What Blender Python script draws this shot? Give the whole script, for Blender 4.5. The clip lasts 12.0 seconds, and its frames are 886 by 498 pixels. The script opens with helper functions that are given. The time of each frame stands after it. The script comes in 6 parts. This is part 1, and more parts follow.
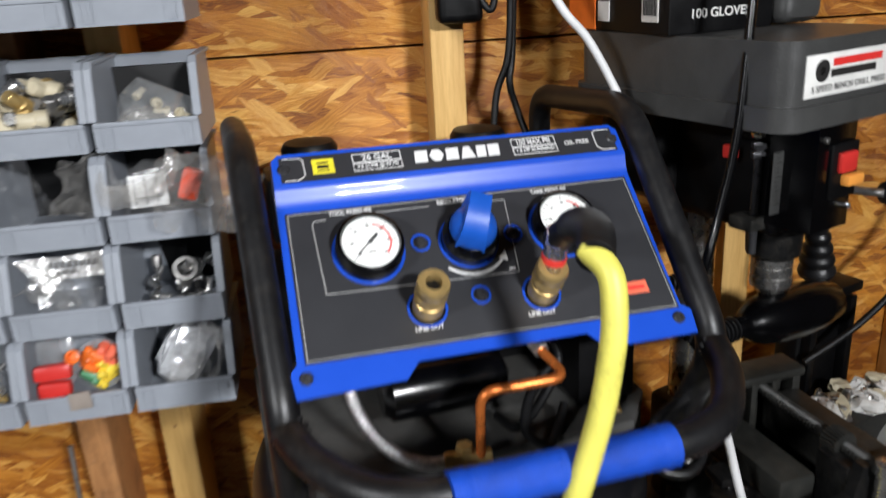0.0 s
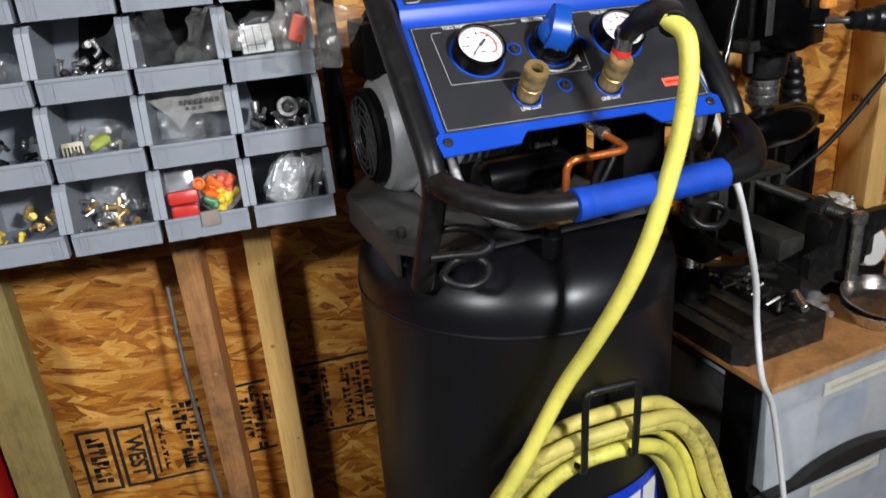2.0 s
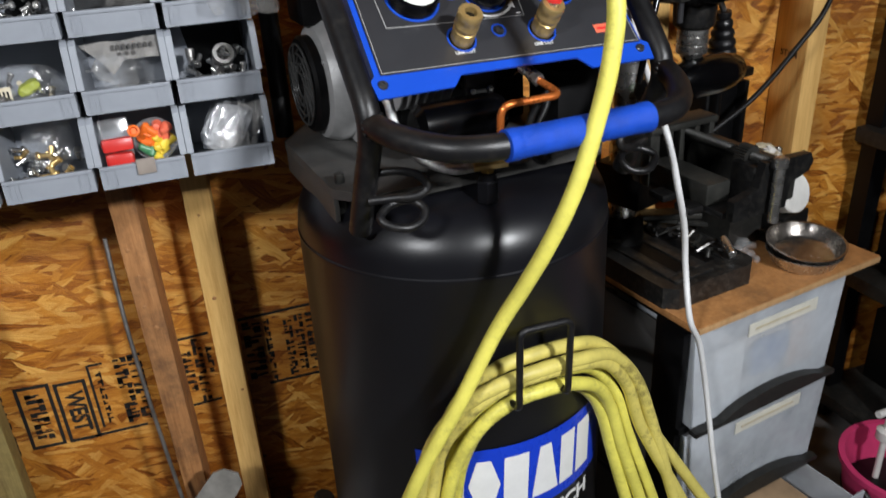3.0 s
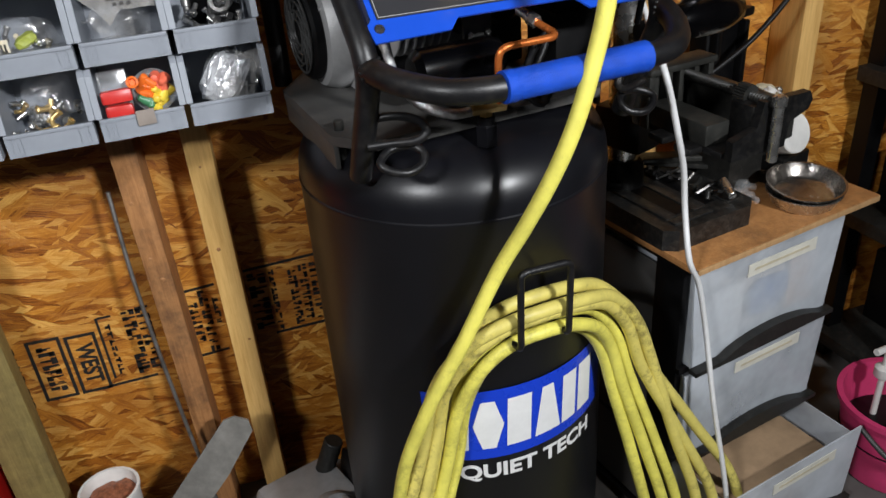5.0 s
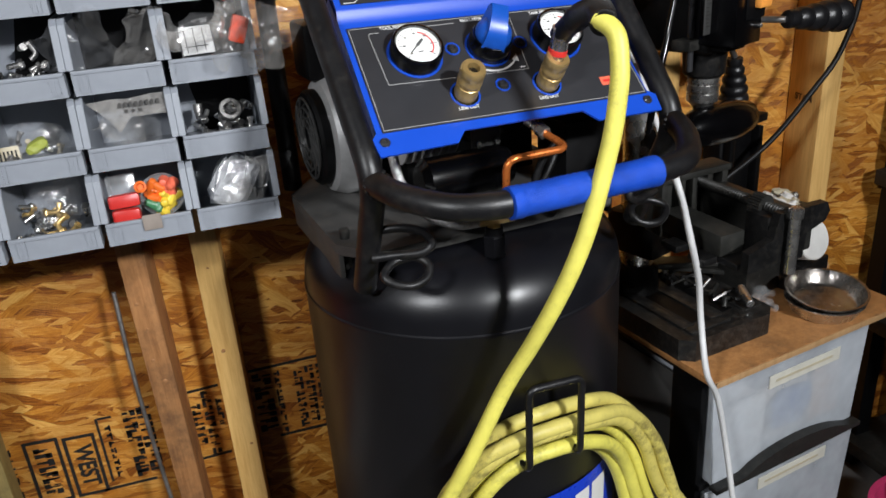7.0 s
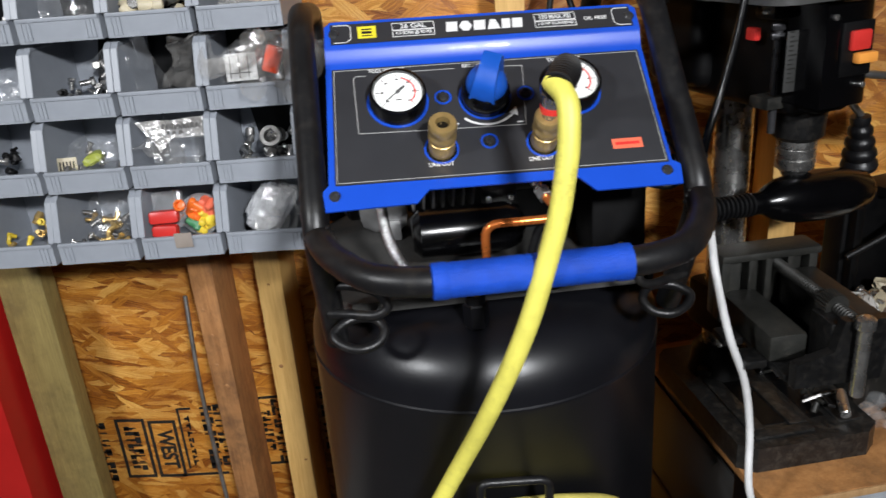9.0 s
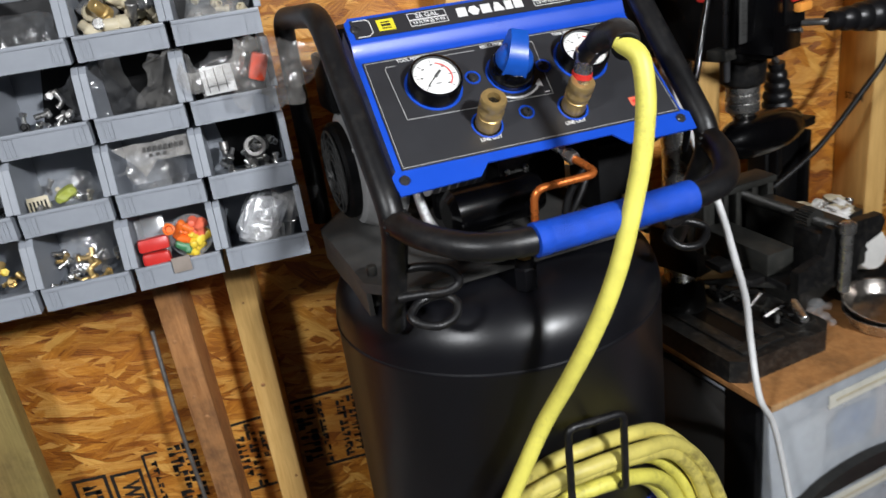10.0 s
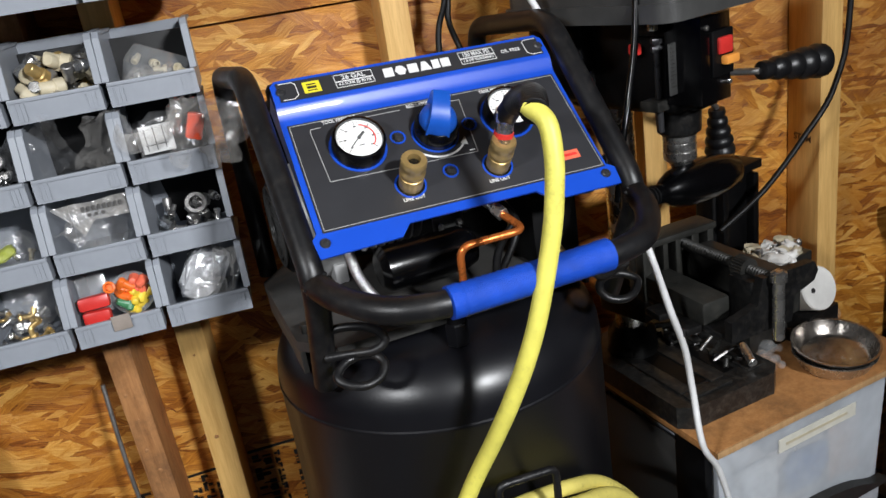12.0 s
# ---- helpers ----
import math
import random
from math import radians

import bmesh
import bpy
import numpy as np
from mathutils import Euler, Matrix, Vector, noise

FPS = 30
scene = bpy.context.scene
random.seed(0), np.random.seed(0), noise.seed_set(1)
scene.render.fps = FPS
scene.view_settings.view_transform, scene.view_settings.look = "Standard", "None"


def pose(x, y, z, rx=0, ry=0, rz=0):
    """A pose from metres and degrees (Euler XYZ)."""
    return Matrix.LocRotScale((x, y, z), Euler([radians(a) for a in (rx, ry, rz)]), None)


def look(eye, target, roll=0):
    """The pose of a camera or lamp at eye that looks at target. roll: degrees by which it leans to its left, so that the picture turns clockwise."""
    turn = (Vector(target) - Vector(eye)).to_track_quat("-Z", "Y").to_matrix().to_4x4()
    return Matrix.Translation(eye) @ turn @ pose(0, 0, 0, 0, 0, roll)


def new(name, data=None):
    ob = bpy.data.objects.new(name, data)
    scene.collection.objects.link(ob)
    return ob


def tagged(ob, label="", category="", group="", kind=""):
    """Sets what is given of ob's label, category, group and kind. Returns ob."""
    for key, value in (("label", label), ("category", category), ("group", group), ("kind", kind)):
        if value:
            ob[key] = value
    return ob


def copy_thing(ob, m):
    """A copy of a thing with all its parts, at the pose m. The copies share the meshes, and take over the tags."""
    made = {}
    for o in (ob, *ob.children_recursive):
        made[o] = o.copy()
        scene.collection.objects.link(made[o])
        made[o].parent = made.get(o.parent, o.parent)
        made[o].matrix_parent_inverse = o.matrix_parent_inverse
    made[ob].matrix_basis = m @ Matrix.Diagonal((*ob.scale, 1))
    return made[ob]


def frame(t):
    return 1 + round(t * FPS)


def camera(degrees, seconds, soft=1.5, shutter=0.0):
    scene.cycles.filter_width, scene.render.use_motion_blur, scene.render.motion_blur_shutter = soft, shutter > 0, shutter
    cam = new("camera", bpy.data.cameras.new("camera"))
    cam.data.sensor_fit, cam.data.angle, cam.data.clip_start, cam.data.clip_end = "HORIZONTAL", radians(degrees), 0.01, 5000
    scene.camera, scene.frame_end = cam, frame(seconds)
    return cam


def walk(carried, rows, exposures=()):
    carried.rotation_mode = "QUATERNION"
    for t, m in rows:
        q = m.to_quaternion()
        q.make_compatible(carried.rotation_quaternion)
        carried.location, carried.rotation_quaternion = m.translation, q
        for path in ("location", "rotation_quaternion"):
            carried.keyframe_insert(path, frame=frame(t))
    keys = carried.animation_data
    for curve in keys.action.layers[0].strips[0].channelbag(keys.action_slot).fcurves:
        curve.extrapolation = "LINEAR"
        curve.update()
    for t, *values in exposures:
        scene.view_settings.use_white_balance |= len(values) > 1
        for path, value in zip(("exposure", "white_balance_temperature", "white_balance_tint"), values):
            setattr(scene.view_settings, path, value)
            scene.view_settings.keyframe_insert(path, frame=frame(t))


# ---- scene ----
cam = camera(58.3, 12.0, shutter=0.5)
PATH = [
    (0, (0.0505, -0.5207, 1.2963), (0.2464, 1.3528, 0.6223), -3.29),
    (0.5, (0.0767, -0.6663, 1.2584), (0.1292, 1.2274, 0.6176), -4.27),
    (1, (-0.0025, -0.6996, 1.2523), (0.1439, 1.1511, 0.5061), -5.46),
    (1.5, (-0.1249, -0.7093, 1.2342), (0.2095, 1.1153, 0.4851), -4.61),
    (2, (-0.149, -0.7205, 1.2301), (0.1913, 1.0801, 0.4298), -4.4),
    (2.5, (-0.1472, -0.745, 1.218), (0.2561, 1.0219, 0.3737), -4.11),
    (3, (-0.1433, -0.746, 1.2159), (0.3072, 0.9871, 0.3259), -3.24),
    (3.2, (-0.1393, -0.7461, 1.2149), (0.3053, 0.9685, 0.2866), -3.55),
    (4.8, (-0.1474, -0.7593, 1.2095), (0.2659, 0.9258, 0.216), -4.2),
    (5, (-0.1444, -0.7592, 1.2115), (0.2769, 0.9258, 0.2178), -4.59),
    (5.5, (-0.1443, -0.756, 1.2163), (0.313, 0.9708, 0.3184), -3.53),
    (6, (-0.1402, -0.7599, 1.2204), (0.3276, 1.0018, 0.397), -3.32),
    (6.5, (-0.1332, -0.7489, 1.2208), (0.27, 1.0376, 0.4168), -4.11),
    (7, (-0.1211, -0.7286, 1.2258), (0.2952, 1.056, 0.4256), -4.29),
    (7.2, (-0.109, -0.7185, 1.2282), (0.3096, 1.0726, 0.4407), -4.09),
    (8.8, (0.1633, -0.667, 1.2396), (0.0257, 1.1847, 0.4962), -3.92),
    (9, (0.1513, -0.667, 1.2378), (-0.0097, 1.176, 0.4803), -4.46),
    (9.5, (0.0504, -0.6648, 1.2448), (0.0974, 1.1842, 0.4828), -7.0),
    (10, (-0.0857, -0.698, 1.2419), (0.2061, 1.1215, 0.4649), -8.27),
    (10.5, (-0.1066, -0.7168, 1.2481), (0.3075, 1.0645, 0.438), -5.4),
    (11, (-0.0613, -0.7091, 1.2649), (0.368, 1.1111, 0.5571), -4.88),
    (11.5, (-0.0222, -0.714, 1.2673), (0.332, 1.1232, 0.5594), -6.78),
    (12, (-0.0123, -0.7072, 1.2618), (0.3038, 1.1348, 0.5485), -9.03),
]
walk(cam, [(t, look(eye, target, roll)) for t, eye, target, roll in PATH])

# ---- world, lamps and exposure ----
world = bpy.data.worlds.new("world")
scene.world = world
world.use_nodes = True
world.node_tree.nodes["Background"].inputs[0].default_value = (0.9, 0.95, 1.0, 1)
world.node_tree.nodes["Background"].inputs[1].default_value = 0.0
scene.view_settings.exposure = 0.0


def area_lamp(name, eye, target, sx, sy, watts, colour, spread=180):
    d = bpy.data.lights.new(name, "AREA")
    d.shape, d.size, d.size_y, d.energy, d.color = "RECTANGLE", sx, sy, watts, colour
    d.spread = math.radians(spread)
    ob = new(name, d)
    ob.matrix_world = look(eye, target)
    return ob


area_lamp("shop_lamp", (0.79, -1.79, 1.90), (-0.15, 0.3, 0.85), 0.24, 0.13, 17.0, (0.95, 0.97, 1.0), 95)
area_lamp("side_lamp", (-1.22, -1.42, 1.98), (-0.05, 0.35, 0.75), 0.26, 0.14, 28.0, (0.95, 0.97, 1.0))


# ---- materials ----
def rgb(c):
    return (c[0], c[1], c[2], 1.0)


def nodes_of(name):
    m = bpy.data.materials.new(name)
    m.use_nodes = True
    nt = m.node_tree
    return m, nt, nt.nodes["Principled BSDF"]


def link(nt, a, b):
    nt.links.new(a, b)


def ramp(nt, stops):
    r = nt.nodes.new("ShaderNodeValToRGB")
    e = r.color_ramp.elements
    while len(e) < len(stops):
        e.new(0.5)
    for el, (p, c) in zip(e, stops):
        el.position, el.color = p, rgb(c)
    return r


def noise_node(nt, coord, scale, detail=4, rough=0.6, stretch=None):
    n = nt.nodes.new("ShaderNodeTexNoise")
    n.inputs["Scale"].default_value, n.inputs["Detail"].default_value, n.inputs["Roughness"].default_value = scale, detail, rough
    if stretch:
        mp = nt.nodes.new("ShaderNodeMapping")
        mp.inputs["Scale"].default_value = stretch
        link(nt, coord, mp.inputs["Vector"])
        coord = mp.outputs[0]
    link(nt, coord, n.inputs["Vector"])
    return n


def M(name, base, rough=0.5, metal=0.0, var=0.25, scale=18, bump=0.05, bscale=260, rvar=0.15, coat=0.0, stretch=None, dust=0.0, spec=0.5):
    """A surface with stains at a large scale, grain at a fine one, and uneven gloss."""
    m, nt, p = nodes_of(name)
    co = nt.nodes.new("ShaderNodeTexCoord").outputs["Object"]
    big = noise_node(nt, co, scale, 5, 0.65, stretch)
    lo, hi = [c * (1 - var) for c in base], [min(1, c * (1 + var)) for c in base]
    r = ramp(nt, [(0.3, lo), (0.72, hi)])
    link(nt, big.outputs[0], r.inputs[0])
    col = r.outputs[0]
    if dust:
        d = noise_node(nt, co, scale * 2.7, 6, 0.75)
        dr = ramp(nt, [(0.48, (0, 0, 0)), (0.75, (dust, dust, dust))])
        link(nt, d.outputs[0], dr.inputs[0])
        mx = nt.nodes.new("ShaderNodeMix")
        mx.data_type = "RGBA"
        link(nt, dr.outputs[0], mx.inputs[0])
        link(nt, col, mx.inputs[6])
        mx.inputs[7].default_value = (0.30, 0.26, 0.21, 1)
        col = mx.outputs[2]
    link(nt, col, p.inputs["Base Color"])
    fine = noise_node(nt, co, bscale, 3, 0.6, stretch)
    mr = nt.nodes.new("ShaderNodeMapRange")
    mr.inputs[3].default_value, mr.inputs[4].default_value = max(0.03, rough - rvar), min(1, rough + rvar)
    link(nt, big.outputs[0], mr.inputs[0])
    link(nt, mr.outputs[0], p.inputs["Roughness"])
    p.inputs["Metallic"].default_value = metal
    p.inputs["Specular IOR Level"].default_value = spec
    p.inputs["Coat Weight"].default_value = coat
    if bump:
        b = nt.nodes.new("ShaderNodeBump")
        b.inputs["Strength"].default_value, b.inputs["Distance"].default_value = bump, 0.002
        link(nt, fine.outputs[0], b.inputs["Height"])
        link(nt, b.outputs[0], p.inputs["Normal"])
    return m


def clear(name, tint, rough, alpha, wrinkle=0.5, wscale=40, film=0.0):
    """Thin clear plastic: glossy film over a mostly see-through sheet."""
    m, nt, p = nodes_of(name)
    co = nt.nodes.new("ShaderNodeTexCoord").outputs["Object"]
    n = noise_node(nt, co, wscale, 4, 0.6)
    b = nt.nodes.new("ShaderNodeBump")
    b.inputs["Strength"].default_value, b.inputs["Distance"].default_value = wrinkle, 0.004
    link(nt, n.outputs[0], b.inputs["Height"])
    link(nt, b.outputs[0], p.inputs["Normal"])
    a = nt.nodes.new("ShaderNodeMapRange")
    a.inputs[1].default_value, a.inputs[2].default_value = 0.35, 0.7
    a.inputs[3].default_value, a.inputs[4].default_value = alpha * 0.55, min(1, alpha * 1.5)
    link(nt, n.outputs[0], a.inputs[0])
    link(nt, a.outputs[0], p.inputs["Alpha"])
    p.inputs["Base Color"].default_value = rgb(tint)
    p.inputs["Roughness"].default_value = rough
    if film:
        g = nt.nodes.new("ShaderNodeBsdfGlossy")
        g.inputs["Color"].default_value = (film, film, film, 1)
        g.inputs["Roughness"].default_value = 0.16
        link(nt, b.outputs[0], g.inputs["Normal"])
        both = nt.nodes.new("ShaderNodeAddShader")
        link(nt, p.outputs[0], both.inputs[0])
        link(nt, g.outputs[0], both.inputs[1])
        out = [n for n in nt.nodes if n.type == "OUTPUT_MATERIAL"][0]
        link(nt, both.outputs[0], out.inputs["Surface"])
    return m


def osb_material():
    """Oriented strand board: flakes of several directions over one another, each with its own grain, resin stains, raised edges."""
    m, nt, p = nodes_of("osb_board")
    co = nt.nodes.new("ShaderNodeTexCoord").outputs["Object"]
    wob = noise_node(nt, co, 16, 4, 0.6)
    add = nt.nodes.new("ShaderNodeVectorMath")
    add.operation = "MULTIPLY_ADD"
    add.inputs[1].default_value = (0.022, 0.0, 0.016)
    link(nt, wob.outputs[1], add.inputs[0])
    link(nt, co, add.inputs[2])
    val = mask = None
    for k, (ang, sx, sz, cut) in enumerate([(2, 9, 52, 0), (-12, 12, 78, 0.40), (14, 11, 68, 0.52), (-32, 14, 82, 0.72), (47, 14, 78, 0.82), (5, 20, 150, 0.74)]):
        mp = nt.nodes.new("ShaderNodeMapping")
        mp.vector_type = "TEXTURE"
        mp.inputs["Rotation"].default_value = (0, radians(ang), 0)
        mp.inputs["Scale"].default_value = (1 / sx, 1, 1 / sz)
        mp.inputs["Location"].default_value = (k * 0.37, 0, k * 0.19)
        link(nt, add.outputs[0], mp.inputs["Vector"])
        v = nt.nodes.new("ShaderNodeTexVoronoi")
        v.inputs["Scale"].default_value = 1.0
        link(nt, mp.outputs[0], v.inputs["Vector"])
        sep = nt.nodes.new("ShaderNodeSeparateColor")
        link(nt, v.outputs["Color"], sep.inputs[0])
        g = noise_node(nt, mp.outputs[0], 1.9, 7, 0.74, (0.8, 1, 3.4))
        ma = nt.nodes.new("ShaderNodeMath")
        ma.operation = "MULTIPLY_ADD"
        ma.inputs[1].default_value = 0.3
        link(nt, sep.outputs[0], ma.inputs[0])
        gm = nt.nodes.new("ShaderNodeMath")
        gm.operation = "MULTIPLY"
        gm.inputs[1].default_value = 0.78
        link(nt, g.outputs[0], gm.inputs[0])
        link(nt, gm.outputs[0], ma.inputs[2])
        if val is None:
            val = ma.outputs[0]
            continue
        gt = nt.nodes.new("ShaderNodeMapRange")
        gt.inputs[1].default_value, gt.inputs[2].default_value = cut, cut + 0.06
        link(nt, sep.outputs[1], gt.inputs[0])
        mx = nt.nodes.new("ShaderNodeMix")
        link(nt, gt.outputs[0], mx.inputs[0])
        link(nt, val, mx.inputs[2])
        link(nt, ma.outputs[0], mx.inputs[3])
        val = mx.outputs[0]
    r = ramp(nt, [(0.29, (0.085, 0.020, 0.003)), (0.41, (0.37, 0.117, 0.012)), (0.56, (0.67, 0.280, 0.036)), (0.74, (0.92, 0.54, 0.14))])
    link(nt, val, r.inputs[0])
    stain = noise_node(nt, co, 3.2, 4, 0.6)
    sr = ramp(nt, [(0.36, (0.46, 0.34, 0.25)), (0.6, (1, 1, 1))])
    link(nt, stain.outputs[0], sr.inputs[0])
    mul = nt.nodes.new("ShaderNodeMix")
    mul.data_type, mul.blend_type = "RGBA", "MULTIPLY"
    mul.inputs[0].default_value = 1.0
    link(nt, r.outputs[0], mul.inputs[6])
    link(nt, sr.outputs[0], mul.inputs[7])
    link(nt, mul.outputs[2], p.inputs["Base Color"])
    p.inputs["Roughness"].default_value = 0.42
    b = nt.nodes.new("ShaderNodeBump")
    b.inputs["Strength"].default_value, b.inputs["Distance"].default_value = 0.6, 0.003
    link(nt, val, b.inputs["Height"])
    link(nt, b.outputs[0], p.inputs["Normal"])
    return m


def wood_material(name, lo, hi, rough=0.6, dirt=0.0):
    """Sawn softwood with its grain along z."""
    m, nt, p = nodes_of(name)
    co = nt.nodes.new("ShaderNodeTexCoord").outputs["Object"]
    g = noise_node(nt, co, 14, 6, 0.65, (6, 6, 0.5))
    f = noise_node(nt, co, 60, 4, 0.7, (6, 6, 0.35))
    mx = nt.nodes.new("ShaderNodeMath")
    mx.operation = "MULTIPLY_ADD"
    mx.inputs[1].default_value = 0.45
    link(nt, f.outputs[0], mx.inputs[0])
    h = nt.nodes.new("ShaderNodeMath")
    h.operation = "MULTIPLY"
    h.inputs[1].default_value = 0.6
    link(nt, g.outputs[0], h.inputs[0])
    link(nt, h.outputs[0], mx.inputs[2])
    r = ramp(nt, [(0.3, lo), (0.68, hi)])
    link(nt, mx.outputs[0], r.inputs[0])
    col = r.outputs[0]
    if dirt:
        d = noise_node(nt, co, 11, 6, 0.75)
        dr = ramp(nt, [(0.45, (0, 0, 0)), (0.7, (dirt, dirt, dirt))])
        link(nt, d.outputs[0], dr.inputs[0])
        mm = nt.nodes.new("ShaderNodeMix")
        mm.data_type = "RGBA"
        link(nt, dr.outputs[0], mm.inputs[0])
        link(nt, col, mm.inputs[6])
        mm.inputs[7].default_value = (0.05, 0.03, 0.02, 1)
        col = mm.outputs[2]
    link(nt, col, p.inputs["Base Color"])
    p.inputs["Roughness"].default_value = rough
    b = nt.nodes.new("ShaderNodeBump")
    b.inputs["Strength"].default_value, b.inputs["Distance"].default_value = 0.25, 0.002
    link(nt, f.outputs[0], b.inputs["Height"])
    link(nt, b.outputs[0], p.inputs["Normal"])
    return m


def scuffed(name, base, dirt):
    """Matt rubber with dark rubbed-in smears along it and faint mottling."""
    m = M(name, base, 0.5, 0, 0.16, 30, 0.15, 300, 0.1)
    nt = m.node_tree
    p = nt.nodes["Principled BSDF"]
    co = nt.nodes.new("ShaderNodeTexCoord").outputs["Object"]
    n = noise_node(nt, co, 75, 6, 0.8)
    wide = noise_node(nt, co, 9, 3, 0.6)
    mu = nt.nodes.new("ShaderNodeMath")
    mu.operation = "MULTIPLY"
    link(nt, n.outputs[0], mu.inputs[0])
    link(nt, wide.outputs[0], mu.inputs[1])
    r = ramp(nt, [(0.27, (0, 0, 0)), (0.37, (dirt, dirt, dirt))])
    link(nt, mu.outputs[0], r.inputs[0])
    mx = nt.nodes.new("ShaderNodeMix")
    mx.data_type = "RGBA"
    link(nt, r.outputs[0], mx.inputs[0])
    link(nt, p.inputs["Base Color"].links[0].from_socket, mx.inputs[6])
    mx.inputs[7].default_value = (0.07, 0.045, 0.02, 1)
    link(nt, mx.outputs[2], p.inputs["Base Color"])
    return m


OSB = osb_material()
PINE = wood_material("pale_pine", (0.50, 0.27, 0.075), (0.76, 0.48, 0.17), 0.5)
OLD_PINE = wood_material("old_pine", (0.22, 0.085, 0.026), (0.48, 0.23, 0.085), 0.6, 0.75)
TREATED = wood_material("treated_pine", (0.16, 0.115, 0.035), (0.32, 0.245, 0.085), 0.6, 0.5)
PLY = wood_material("plywood_top", (0.30, 0.125, 0.04), (0.48, 0.235, 0.085), 0.42, 0.7)
PLY_EDGE = wood_material("plywood_edge", (0.3, 0.17, 0.07), (0.5, 0.3, 0.14))
# for the unseen walls and ceiling: assumed dark so little light bounces back
LOW_BOUNCE_WALL = M("low_bounce_board", (0.03, 0.022, 0.015), 0.8, 0, 0.3, 6, 0.2, 90)
CONCRETE = M("concrete", (0.11, 0.105, 0.1), 0.85, 0, 0.3, 6, 0.3, 90)
TANK = M("black_tank_paint", (0.0045, 0.0046, 0.0062), 0.33, 0, 0.2, 9, 0.06, 420, 0.04, spec=0.5)
TUBE = M("black_tube_paint", (0.006, 0.006, 0.0068), 0.40, 0, 0.3, 22, 0.12, 500, 0.1, dust=0.05, spec=0.42)
BLACK = M("black_plastic", (0.0018, 0.0018, 0.0022), 0.46, 0, 0.3, 30, 0.1, 400, dust=0.008, spec=0.28)
BLACK_GRIP = M("soft_black_grip_plastic", (0.006, 0.006, 0.007), 0.36, 0, 0.3, 40, 0.2, 300, dust=0.02, spec=0.45)
GLOSS_BLACK = M("glossy_black_plastic", (0.0016, 0.0016, 0.002), 0.2, 0, 0.2, 20, 0.02, 300, 0.06, spec=0.4)
RUBBER = M("black_rubber", (0.003, 0.003, 0.0035), 0.5, 0, 0.3, 40, 0.15, 500, spec=0.35)
DECK = M("dusty_grey_deck_paint", (0.050, 0.049, 0.047), 0.5, 0, 0.25, 16, 0.2, 400, 0.1, dust=0.10, spec=0.4)
DUSTY = M("dusty_black_steel", (0.020, 0.020, 0.0185), 0.42, 0.2, 0.3, 45, 0.15, 300, 0.14, dust=0.09, spec=0.4)
CAST = M("black_cast_iron", (0.007, 0.007, 0.0073), 0.36, 0.2, 0.3, 50, 0.2, 260, 0.14, dust=0.06, spec=0.4)
BASE_IRON = M("dusty_black_base_iron", (0.012, 0.012, 0.012), 0.34, 0.1, 0.35, 40, 0.3, 200, 0.14, dust=0.17, spec=0.5)
VISE_IRON = M("greenish_grey_cast_iron", (0.022, 0.0222, 0.020), 0.42, 0.1, 0.3, 30, 0.25, 300, 0.14, dust=0.06, spec=0.35)
BLUE = M("blue_paint", (0.007, 0.064, 0.48), 0.38, 0, 0.08, 12, 0.04, 500, 0.06, coat=0.2)
BLUE_GRIP = M("blue_grip_rubber", (0.005, 0.056, 0.42), 0.5, 0, 0.22, 40, 0.6, 700, spec=0.3)
BLUE_KNOB = M("blue_knob_plastic", (0.008, 0.075, 0.4), 0.32, 0, 0.12, 30, 0.03, 300)
DECAL = M("charcoal_decal", (0.027, 0.0275, 0.031), 0.42, 0, 0.12, 14, 0.05, 600, 0.08)
WHITE = M("white_print", (0.72, 0.72, 0.71), 0.5, 0, 0.06, 40, 0)
GREY_PRINT = M("grey_print", (0.36, 0.36, 0.35), 0.5, 0, 0.1, 40, 0)
LABEL_BLUE = M("bright_blue_label_film", (0.008, 0.045, 0.52), 0.28, 0, 0.06, 20, 0.02)
DIAL = M("dial_card", (0.78, 0.78, 0.75), 0.5, 0, 0.04, 40, 0)
RED_PRINT = M("red_print", (0.65, 0.03, 0.025), 0.5, 0, 0.1, 40, 0)
YELLOW_TAG = M("yellow_sticker", (0.72, 0.62, 0.03), 0.5, 0, 0.08, 40, 0)
CORAL = M("coral_label_tape", (0.78, 0.15, 0.08), 0.5, 0, 0.08, 40, 0)
BRASS = M("brass", (0.62, 0.43, 0.17), 0.36, 0.75, 0.2, 60, 0.05, 300)
PAN_STEEL = M("worn_pan_steel", (0.36, 0.33, 0.30), 0.22, 0.95, 0.5, 30, 0.25, 120, 0.18)
SCREW = M("blackened_screw", (0.07, 0.07, 0.075), 0.3, 0.6, 0.2, 60, 0.05, 300)
COPPER = M("orange_copper_tube", (0.72, 0.2, 0.045), 0.28, 0.7, 0.2, 60, 0.03, 300)
STEEL = M("bright_steel", (0.66, 0.65, 0.63), 0.27, 0.96, 0.15, 60, 0.05, 300)
DULL_STEEL = M("dull_steel", (0.36, 0.35, 0.34), 0.42, 0.9, 0.35, 45, 0.2, 260, dust=0.12)
BRAID = M("braided_steel_hose", (0.5, 0.5, 0.5), 0.35, 0.9, 0.4, 300, 0.6, 700)
ALU = M("cast_aluminium", (0.40, 0.40, 0.40), 0.42, 0.25, 0.15, 40, 0.3, 400)
GUN = M("grey_cast_housing", (0.046, 0.046, 0.045), 0.36, 0.0, 0.2, 25, 0.2, 420, 0.08)
HOSE = scuffed("yellow_rubber_hose", (0.70, 0.64, 0.115), 0.30)
